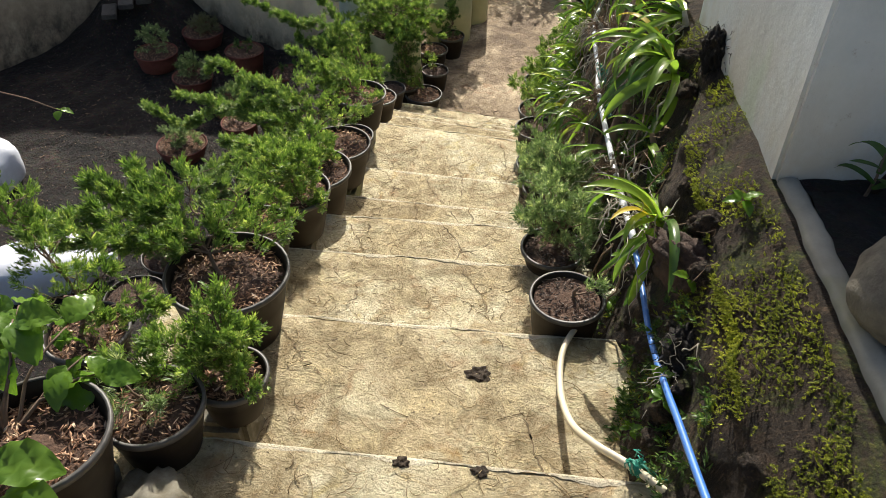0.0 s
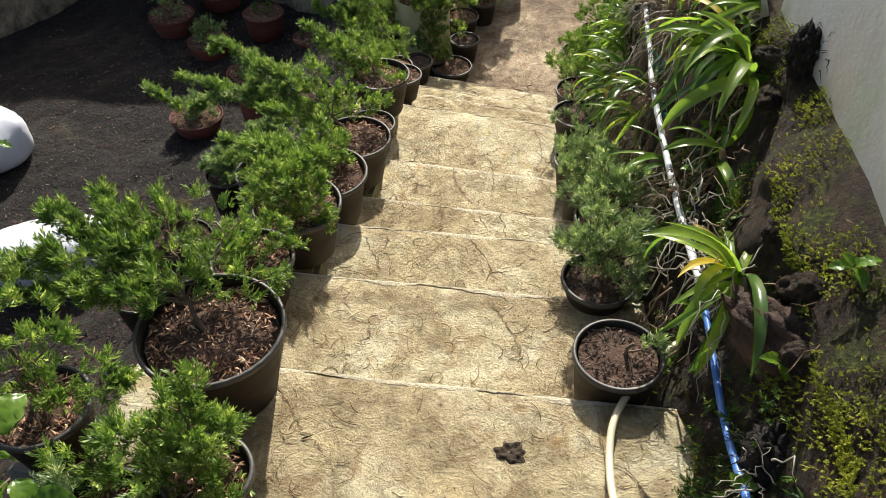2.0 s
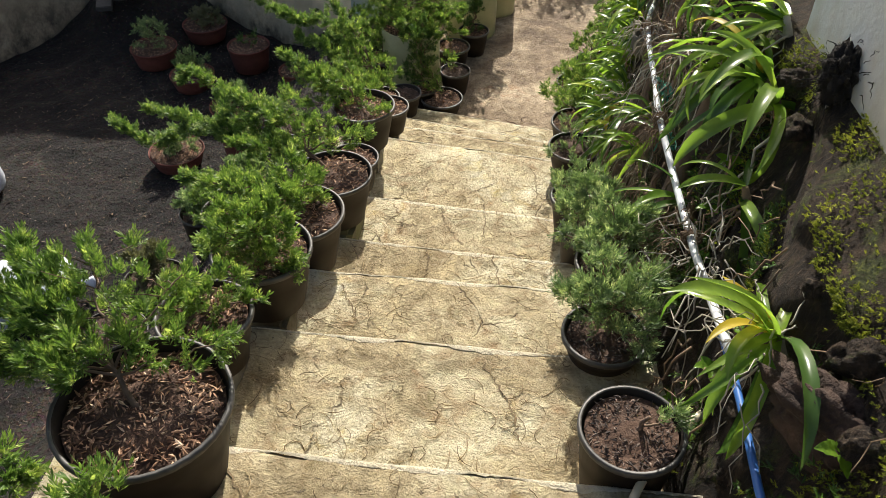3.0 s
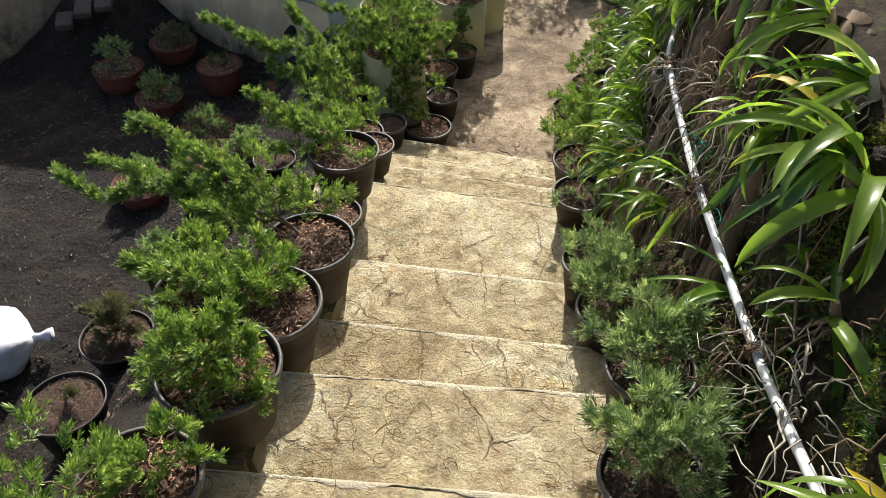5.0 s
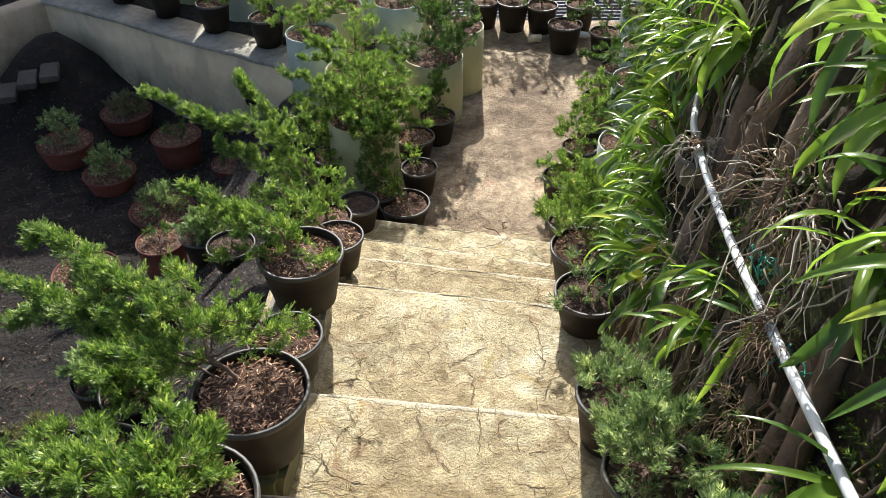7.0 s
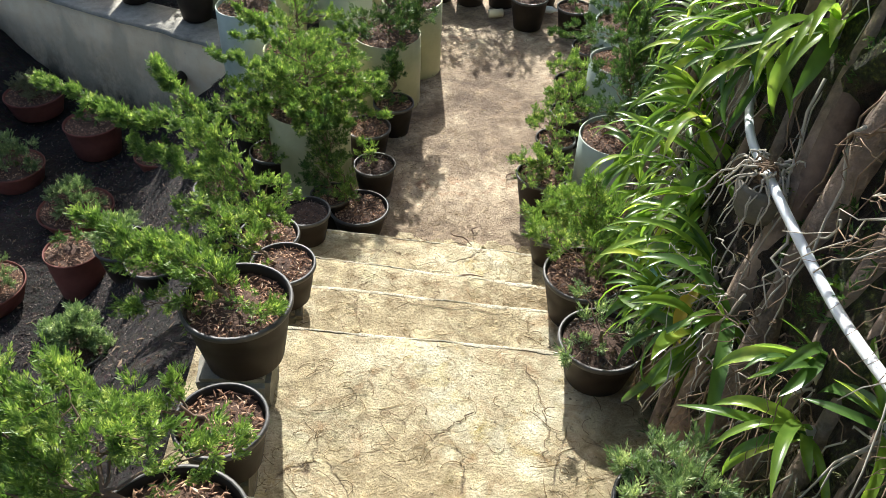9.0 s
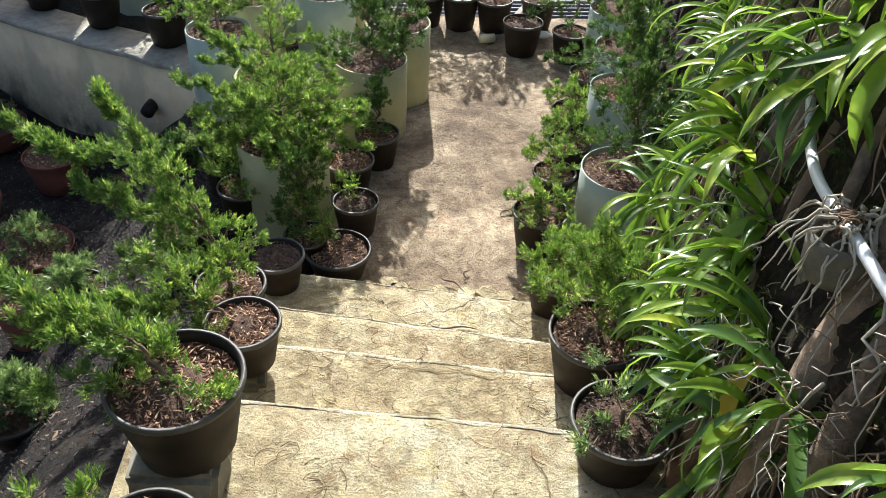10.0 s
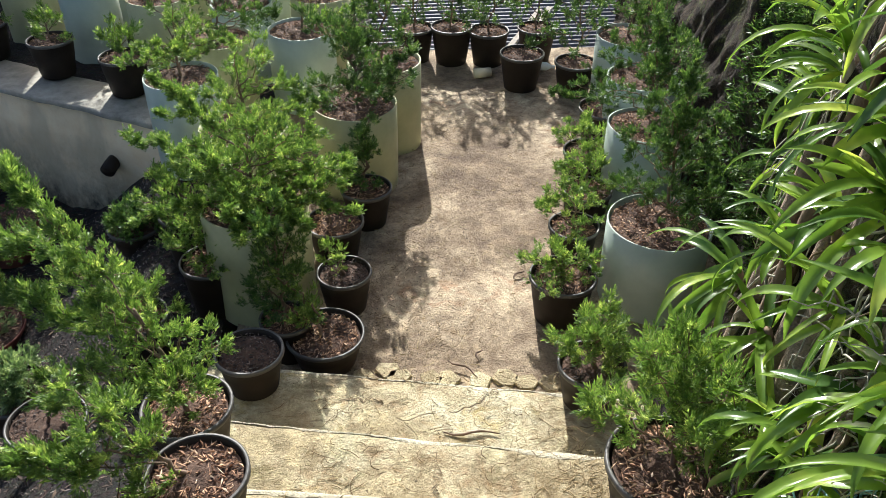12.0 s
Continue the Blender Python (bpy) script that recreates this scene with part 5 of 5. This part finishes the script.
# frayed fibres round the root balls, and nests of dry roots where the orchids cling
def fibres(name, at, spread_, n, ln, rad, mat, label, seed, hang=0.6, pull=(-0.4, -0.2)):
    """A nest of thin curling roots that bulges from the bank and hangs down."""
    r = np.random.default_rng(seed)
    g = Geo()
    for k in range(n):
        c = r.normal(size=3) * spread_
        d = unit(c + r.normal(size=3) * 0.02 + [pull[0] * 0.03, pull[1] * 0.03, 0])
        t = np.linspace(0, 1, 8)[:, None]
        l = ln * r.uniform(0.4, 1.3)
        p = c + d * t * l + np.array([0, 0, -1.0]) * t ** 2 * l * hang + np.cumsum(r.normal(size=(8, 3)) * l * 0.07, 0)
        g.tube(p, np.linspace(rad, rad * 0.4, 8) * r.uniform(0.6, 1.3), 4)
    ob = part(name, g, mat)
    ob.location = at
    return tagged(ob, label, "roots", "root nests on the bank", "stuff")


for k, (at, sp_, n, ln, rad, mat, label) in enumerate([
        ((0.66, 1.50, 0.10), (0.035, 0.045, 0.05), 90, 0.05, 0.0014, M_BALL, "black frayed fibres of a hanging root ball"),
        ((0.62, 1.44, 0.08), (0.02, 0.03, 0.04), 30, 0.09, 0.0022, M_ROOT, "pale dry roots beside a black root ball"),
        ((0.84, 2.62, 0.42), (0.03, 0.035, 0.05), 80, 0.05, 0.0014, M_BALL, "black frayed fibres of a root ball under the wall"),
        ((0.62, 3.58, 0.02), (0.03, 0.07, 0.05), 110, 0.13, 0.0020, M_DRYROOT, "nest of dry brown roots on the bank"),
        ((0.66, 3.52, 0.06), (0.03, 0.06, 0.04), 30, 0.22, 0.0032, M_ROOT, "pale branching aerial roots on the bank"),
        ((0.57, 3.33, -0.20), (0.02, 0.03, 0.03), 90, 0.08, 0.0017, M_DRYROOT, "brown fibre nest tied to the pipe"),
        ((0.55, 3.30, -0.42), (0.02, 0.04, 0.04), 60, 0.08, 0.0018, M_DRYROOT, "nest of dry brown roots at the foot of the bank"),
        ((0.58, 2.70, -0.17), (0.02, 0.04, 0.04), 70, 0.09, 0.0018, M_DRYROOT, "nest of dry brown roots by the pipe"),
        ((0.60, 2.42, -0.02), (0.03, 0.06, 0.04), 34, 0.20, 0.0028, M_ROOT, "pale branching aerial roots on the bank"),
        ((0.60, 1.96, 0.16), (0.03, 0.05, 0.04), 36, 0.13, 0.0026, M_ROOT, "pale aerial roots under an orchid"),
        ((0.58, 3.90, -0.50), (0.03, 0.08, 0.07), 80, 0.15, 0.0022, M_DRYROOT, "nest of dry brown roots at the foot of the bank"),
        ((0.56, 4.15, -0.66), (0.03, 0.09, 0.07), 60, 0.16, 0.0024, M_ROOT, "pale dry roots at the foot of the bank"),
        ((0.60, 4.50, -0.62), (0.03, 0.09, 0.07), 60, 0.16, 0.0024, M_ROOT, "pale dry roots under the orchids"),
        ((0.80, 1.72, 0.24), (0.04, 0.07, 0.05), 40, 0.14, 0.0022, M_DRYROOT, "dry brown roots over old wood on the bank")]):
    fibres("root_nest", at, np.array(sp_), n, ln, rad, mat, label, 1200 + k)


# ---- broad-leaved plants ----
BROAD = [broad_leaf(0.13, 0.085, 0.25, 1.0), broad_leaf(0.10, 0.07, 0.4, 0.5), broad_leaf(0.15, 0.09, 0.15, 1.4)]
BROAD_MESH = [g.mesh("leaf", M_BROAD) for g in BROAD]
leafy_pot = row(-0.815, 0.92, 0.31, 0.315, [], M_JUN, 1, "black pot of bark chips with a broad-leaved plant", category="potted plant", name="potted_plant", fill=0.05)
r = np.random.default_rng(12)
h0 = 0.31 - leafy_pot.location.z
g = Geo()
for k, (tx, ty, tz) in enumerate([(-0.20, 0.14, 0.10), (-0.10, 0.18, 0.13), (0.0, 0.17, 0.08), (0.06, 0.12, 0.05), (-0.16, 0.04, 0.16), (-0.24, -0.02, 0.14), (-0.06, 0.10, 0.17), (0.09, 0.09, 0.02)]):
    path = limb_path(np.array([-0.09, 0.03, h0 - 0.06]), np.array([tx - 0.03, ty + 0.09, h0 + tz - 0.03]), 0.02, r, 6)
    g.tube(path, np.linspace(0.006, 0.002, 6), 5)
    for q in range(4):
        ob = part("leaf", BROAD_MESH[r.integers(0, 3)], None, leafy_pot)
        k2 = r.uniform(0.60, 0.90)
        ob.matrix_local = Matrix.Translation(path[5 if q < 2 else r.integers(3, 6)]) @ Euler((r.uniform(-0.5, 0.5), r.uniform(-0.3, 0.6), r.uniform(0, 6.28))).to_matrix().to_4x4() @ Matrix.Diagonal((k2, k2, k2, 1))
part("stem", g, M_BARK, leafy_pot)
for k, (dx, dy, dz, a) in enumerate([(-0.02, -0.12, 0.05, 0.1), (-0.10, -0.10, 0.10, 2.4), (0.02, -0.15, 0.02, -0.4)]):
    ob = part("leaf", BROAD_MESH[2], None, leafy_pot)
    ob.matrix_local = pose(dx, dy, h0 + dz, 10, -10, math.degrees(a)) @ Matrix.Diagonal((1.1, 1.1, 1.1, 1))

seedling = thing("seedling", (1.10, 1.78, 0.45), "small green sapling in the planter by the house", "plant")
g = Geo()
g.tube([(0, 0, -0.02), (0.005, -0.01, 0.07), (-0.005, -0.02, 0.15)], [0.005, 0.004, 0.002], 6)
part("stem", g, M_BARK, seedling)
for k in range(7):
    ob = part("leaf", STRAP_MESH[M_LEAF_OLD.name][k % 8], None, seedling)
    ob.matrix_local = pose(0, -0.02, 0.04 + 0.016 * k, 0, -25, k * 137.5) @ Matrix.Diagonal((0.36, 0.75, 0.36, 1))
rod = tagged(new("black_pipe"), "black plastic pipe leaning on the house wall", "pipe")
g = Geo()
g.tube([(1.12, 1.80, 0.43), (1.25, 1.83, 0.68), (1.42, 1.845, 1.0)], 0.012, 10)
part("tube", g, M_BLACK, rod)

twig = thing("twig", (-1.07, 1.77, 0.57), "thin bare twig with one fresh leaf", "twig")
g = Geo()
g.tube([(-0.30, -0.42, -0.55), (-0.27, -0.05, -0.1), (-0.17, 0.0, 0.05), (-0.08, 0.0, 0.03), (0.0, 0.0, 0.0)], [0.004, 0.003, 0.0025, 0.002, 0.0015], 6)
part("stem", g, M_BARK, twig)
for a, k in ((20, 0.38), (-80, 0.34), (110, 0.25)):
    ob = part("leaf", BROAD_MESH[1], None, twig)
    ob.matrix_local = pose(0, 0, 0, 0, 30, a) @ Matrix.Diagonal((k, k, k, 1))


# ---- steps: cracks, worn hole, litter ----
def tread_top(x, y, z, seed):
    p = np.array([[x, y, z]])
    return z + 0.007 * wob(p, 3.5, seed)[0] + 0.003 * wob(p, 16, seed)[0]


CRACKS = [(6, [(-0.274, 3.29), (-0.26, 3.21), (-0.259, 3.136), (-0.24, 3.04)]), (6, [(0.0, 3.26), (0.03, 3.16), (0.05, 3.03)]), (6, [(-0.59, 3.27), (-0.55, 3.18)]),
          (7, [(-0.269, 3.82), (-0.247, 3.71), (-0.214, 3.63), (-0.142, 3.548)]), (7, [(-0.061, 3.80), (-0.052, 3.71), (-0.064, 3.59)]), (7, [(-0.51, 3.81), (-0.451, 3.69), (-0.442, 3.59)]),
          (7, [(-0.445, 3.645), (-0.366, 3.653)]), (8, [(-0.031, 4.298), (-0.184, 4.183)]), (9, [(-0.494, 5.06), (-0.458, 5.0), (-0.457, 4.92), (-0.432, 4.86)]), (9, [(-0.409, 5.045), (-0.259, 5.0), (-0.078, 4.975), (0.101, 4.945)]),
          (10, [(-0.132, 5.361), (-0.138, 5.25), (-0.141, 5.19)]), (11, [(-0.5, 5.80), (-0.35, 5.79), (-0.3, 5.77)]), (5, [(-0.531, 2.828), (-0.465, 2.709), (-0.427, 2.635)]), (3, [(-0.547, 1.775), (-0.44, 1.636), (-0.376, 1.584)]),
          (4, [(0.013, 2.349), (0.102, 2.199), (0.133, 2.076)]), (8, [(0.15, 4.5), (0.19, 4.3), (0.17, 4.1)]), (3, [(0.25, 1.5), (0.30, 1.3), (0.28, 1.22)])]
r = np.random.default_rng(41)
for i, pts in CRACKS:
    p = smooth_path([(x, y, 0) for x, y in pts], 26)
    p[1:-1, :2] += r.normal(size=(24, 2)) * 0.006
    w = 0.0010 + 0.0011 * np.abs(r.normal(size=26))
    w[0] = w[-1] = 0.0006
    d = np.gradient(p[:, :2], axis=0)
    d = np.stack([-d[:, 1], d[:, 0]], -1) / (np.linalg.norm(d, axis=1)[:, None] + 1e-9)
    z = np.array([tread_top(x, y, NOSES[i][2], i * 3.7) for x, y in p[:, :2]]) + 0.0035
    g = Geo()
    g.grid(np.stack([np.column_stack([p[:, :2] - d * w[:, None], z]), np.column_stack([p[:, :2] + d * w[:, None], z])], 1))
    part("crack", g, M_CRACK, stairs, "dark open crack")
for x, y, rad, i in ((0.11, 1.64, 0.040, 3), (-0.07, 1.155, 0.022, 2), (0.13, 1.148, 0.022, 2)):
    g = Geo()
    t = np.linspace(0.02, 1, 14)
    a = np.linspace(0, 2 * np.pi, 49)
    T, A = np.meshgrid(t, a, indexing="ij")
    edge_r = rad * (1 + 0.25 * np.sin(3 * A + x * 40) * 0.5 + 0.12 * np.sin(7 * A))
    p = np.stack([x + np.cos(A) * T * edge_r, y + np.sin(A) * T * edge_r * 0.8, np.full(T.shape, tread_top(x, y, NOSES[i][2], i * 3.7) + 0.001)], -1)
    p[..., 2] += (0.007 * wob(p * [1, 1, 0], 85, i) + 0.004) * np.clip((1.02 - T) * 5, 0, 1)
    g.grid(p)
    part("worn_hole", g, M_HOLE, stairs, "crumbled dark hole")


def needles(n, spots_, seed, ln=(0.03, 0.10), wd=0.0009):
    """Thin curved dry needles and rootlets strewn flat."""
    r = np.random.default_rng(seed)
    g = Geo()
    for k in range(n):
        x, y, z = spots_(r)
        a, c, l = r.uniform(0, 6.28), r.normal() * 1.2, r.uniform(*ln)
        t = np.linspace(-0.5, 0.5, 5)
        q = np.stack([x + np.cos(a + c * t) * t * l, y + np.sin(a + c * t) * t * l, np.full(5, z) + r.uniform(0.001, 0.006)], -1)
        g.tube(q, wd * r.uniform(0.7, 1.5), 3)
    return g


def on_steps(r):
    i = r.integers(2, 12)
    yl, yr, z = NOSES[i]
    y0 = sum(NOSES[i - 1][:2]) / 2
    x = r.uniform(-0.7, 0.5) if r.uniform() < 0.6 else r.choice([-0.45, 0.25]) + r.normal() * 0.12
    y = y0 + (yl - y0 - 0.04) * r.uniform(0, 1) ** 1.6
    return x, y, tread_top(x, y, z, i * 3.7) + 0.001


tagged(part("litter", needles(2400, on_steps, 3), M_STRAW), "dry needles and rootlets on the steps", "litter", kind="stuff")


def on_landing(r):
    y = r.uniform(6.0, 9.3)
    x = r.uniform(-0.7, 0.9) if r.uniform() < 0.45 else -0.35 + r.normal() * 0.22
    return x, y, LAND + 0.010


tagged(part("litter", needles(1100, on_landing, 4, (0.02, 0.06), 0.0012), M_STRAW), "brown needles and leaf litter on the landing", "litter", kind="stuff")
g = chips(1.0, 0, 2600, 0.007, 33, 0.3)
v = g.v[0]
v[:, 0], v[:, 1], v[:, 2] = v[:, 0] * 0.55 - 0.35, v[:, 1] * 1.7 + 7.6, v[:, 2] * 0.6 + LAND + 0.006
tagged(part("litter", g, M_GRIT, None, "", False), "dark grit and crumbs swept to the side of the landing", "litter", kind="stuff")
r = np.random.default_rng(77)
n = 9000
gx_, gy_ = r.uniform(-5.5, -1.0, n), r.uniform(3.0, 9.2, n)
gz_ = land(gx_, gy_)
pp = np.stack([gx_, gy_, gz_], -1)
gz_ = gz_ + 0.035 * wob(pp, 2.2) + 0.02 * wob(pp, 7.0, 3.0)
g = chips(1.0, 0, n, 0.016, 78, 0.5)
off = np.repeat(np.stack([gx_, gy_, gz_ + 0.004], -1), 6, 0)
base = g.v[0].reshape(n, 6, 3)
g.v[0] = (base - base.mean(1, keepdims=True)).reshape(-1, 3) + off
tagged(part("clods", g, M_GRIT, None, "", False), "loose clods and gravel on the dark bed", "gravel", kind="stuff")

n = 14000
gx_ = np.concatenate([r.normal(size=9000) * 0.55 - 2.1, r.uniform(-4.0, -1.0, n - 9000)])
gy_ = np.concatenate([r.normal(size=9000) * 1.0 + 6.6, r.uniform(2.6, 8.6, n - 9000)])
gz_ = land(gx_, gy_)
pp = np.stack([gx_, gy_, gz_], -1)
gz_ = gz_ + 0.035 * wob(pp, 2.2) + 0.02 * wob(pp, 7.0, 3.0) + 0.012 * wob(pp, 23.0, 6.0)
g = chips(1.0, 0, n, 0.009, 81, 0.9)
off = np.repeat(np.stack([gx_, gy_, gz_ + 0.004], -1), 6, 0)
base = g.v[0].reshape(n, 6, 3)
g.v[0] = (base - base.mean(1, keepdims=True)).reshape(-1, 3) * [1, 1, 1.5] + off
tagged(part("gravel", g, M_GRAVEL, None, "", False), "fine pinkish grey gravel strewn between the bowls", "gravel", kind="stuff")

# dead leaves and bits of bark on the bed and the slope
n = 1500
gx_, gy_ = r.uniform(-4.6, -1.0, n), r.uniform(2.6, 8.8, n)
gz_ = land(gx_, gy_)
pp = np.stack([gx_, gy_, gz_], -1)
gz_ = gz_ + 0.035 * wob(pp, 2.2) + 0.02 * wob(pp, 7.0, 3.0) + 0.012 * wob(pp, 23.0, 6.0)
g = chips(1.0, 0, n, 0.024, 79, 0.25)
off = np.repeat(np.stack([gx_, gy_, gz_ + 0.005], -1), 6, 0)
base = g.v[0].reshape(n, 6, 3)
g.v[0] = (base - base.mean(1, keepdims=True)).reshape(-1, 3) * [1, 1, 0.7] + off
tagged(part("litter", g, M_LITTER, None, "", False), "brown dead leaves and bark bits on the bed", "litter", kind="stuff")

# sticks and broken paving at the foot of the steps
for k, (x, y, z, a, l) in enumerate([(0.01, 5.60, -1.785, -4, 0.20), (0.03, 6.12, -1.972, -42, 0.16), (0.10, 6.2, -1.972, 70, 0.08), (0.35, 6.75, -1.972, 50, 0.10)]):
    g = Geo()
    t = np.linspace(-0.5, 0.5, 7)
    g.tube(np.stack([t * l, 0.01 * np.sin(t * 7 + k), 0.003 * np.cos(t * 9)], -1), [0.002, 0.004, 0.005, 0.0045, 0.004, 0.003, 0.0015], 6)
    ob = part("stick", g, M_BARK)
    ob.matrix_world = pose(x, y, z, 0, 0, a)
    tagged(ob, "dry brown stick lying on the concrete", "stick", "sticks on the steps")
for k in range(22):
    r = np.random.default_rng(900 + k)
    x, y = -0.40 + 0.96 * (k % 11) / 10 + r.normal() * 0.014, 6.02 + 0.098 * (k // 11) + r.normal() * 0.012 - 0.12 * (k % 11) / 10
    m = r.integers(5, 8)
    a = np.sort(np.linspace(0, 6.28, m, endpoint=False) + r.uniform(-0.3, 0.3, m))
    rad = 0.056 * r.uniform(0.78, 1.12, m)
    ring = [np.column_stack([np.cos(a) * rad * s, np.sin(a) * rad * s, np.full(m, h)]) for s, h in ((1.0, -0.02), (1.0, 0.008), (0.93, 0.013), (0.05, 0.013))]
    g = Geo()
    g.grid(np.array([np.vstack([q, q[:1]]) for q in ring]))
    ob = part("paving_piece", g, M_STEP, landing, "", False)
    ob.location = (x, y, LAND)

# ---- sacks ----
def sack(x, y, z, lx, ly, lz, turn, seed, tilt=0.0, label="stuffed white woven plastic sack lying on the bed"):
    th = thing("sack", (x, y, z), label, "sack", "white sacks", turn)
    bm = bmesh.new()
    bmesh.ops.create_uvsphere(bm, u_segments=48, v_segments=28, radius=1)
    for v in bm.verts:
        c = v.co
        for ax in range(3):
            c[ax] = math.copysign(abs(c[ax]) ** 0.62, c[ax])
        k = 0.07 * noise.noise(c * 1.6 + Vector((seed, 0, 0))) + 0.025 * noise.noise(Vector((c.x * 3, c.y * 9, c.z * 9 + seed)))
        pinch = 1 - 0.75 * max(0.0, (c.x - 0.72) / 0.28) ** 1.5
        v.co = Vector((c.x * lx * (1 + k), c.y * ly * (1 + k) * pinch, c.z * lz * (1 + k) * pinch))
    for f in bm.faces:
        f.smooth = True
    b = bm_part("bag", bm, M_SACK, th)
    b.matrix_local = pose(0, 0, lz * 0.92, 0, tilt, 0)
    g = Geo()
    g.lathe([(0.02, 0.0), (0.035, 0.02), (0.025, 0.05), (0.045, 0.10), (0.05, 0.13), (0.0, 0.12)], 16, 0.1)
    nk = part("neck", g, M_SACK, th, "tied sack mouth")
    nk.matrix_local = pose(lx * 0.97, 0, lz * 0.92, 0, 90, 0)
    return th


sack(-3.50, 4.60, float(land(-3.5, 4.6)) - 0.01, 0.46, 0.27, 0.19, 21, 1.0)
sack(-4.85, 5.95, float(land(-4.85, 5.95)) - 0.01, 0.48, 0.32, 0.25, 160, 4.0)

# ---- slabs on the mound, drain, far clutter ----
for k, (x, y, a) in enumerate([(-4.62, 8.86, 20), (-4.42, 8.93, 20), (-4.22, 9.0, 20)]):
    ob = bm_part("slab", box_bm(0.17, 0.30, 0.06, 0.008), M_SLAB)
    zz = max(float(land(x + dx, y + dy)) for dx in (-0.05, 0.05) for dy in (-0.1, 0.1))
    ob.matrix_world = pose(x, y, zz + 0.03, 4, 0, a)
    tagged(ob, "small grey concrete slab lying on the soil", "slab", "slabs in the bed")
drain = tagged(new("drain_pipe"), "black drain pipe stub out of the retaining wall", "pipe")
g = Geo()
g.tube([(-2.14, 8.80, -2.38), (-2.17, 8.66, -2.39), (-2.18, 8.60, -2.40)], 0.05, 18)
part("tube", g, M_BLACK, drain)

gs = Geo()
yy = np.arange(9.75, 13.5, 0.012)
xx = np.array([-0.6, 0.6, 1.8, 3.4])
zz = -2.42 + (yy - 9.75) * 0.10 + 0.011 * np.sin(yy / 0.076 * 2 * np.pi)
sheet_pts = np.array([[[x, y + 0.05 * x, z] for y, z in zip(yy, zz)] for x in xx])
under_pts = sheet_pts[:, ::-1] - [0, 0, 0.004]
gs.grid(sheet_pts)
gs.grid(under_pts)
shed = tagged(new("shed"), "dark corrugated sheet roof beyond the landing", "shed", kind="structure")
part("roof", gs, M_SHEET, shed)
for x in (-0.4, 1.4, 3.2):
    for y in (9.95, 13.2):
        bm_part("post", box_bm(0.09, 0.09, 1.3, 0.006, (x, y + 0.05 * x, -2.42 + (y - 9.75) * 0.10 - 0.67)), M_TIMBER, shed)
for k, (x, y, a) in enumerate([(0.98, 10.75, -28), (1.10, 10.80, -26)]):
    ob = bm_part("timber_batten", box_bm(0.055, 0.95, 0.03, 0.004), M_TIMBER)
    ob.matrix_world = pose(x, y, -2.42 + 1.0 * 0.10 + 0.03 + 0.012, 5.7, 0, a)
    tagged(ob, "grey weathered timber batten on the sheet roof", "batten", "battens on the roof")
g = Geo()
g.tube([(-0.09, 0, 0), (-0.08, 0, 0), (0.04, 0, 0), (0.065, 0, 0), (0.075, 0, 0), (0.10, 0, 0)], [0.026, 0.03, 0.03, 0.016, 0.012, 0.012], 16)
ob = part("bottle", g, M_PVC)
ob.matrix_world = pose(0.86, 9.18, LAND + 0.04, 0, 0, -12)
tagged(ob, "white plastic bottle lying by the pots", "bottle")
g = Geo()
g.tube([(-0.06, 0, 0), (0.06, 0, 0)], 0.035, 18)
ob = part("pipe_offcut", g, M_HOSE)
ob.matrix_world = pose(0.42, 9.08, LAND + 0.04, 0, 0, 10)
tagged(ob, "short cream pipe offcut on the landing", "pipe offcut")
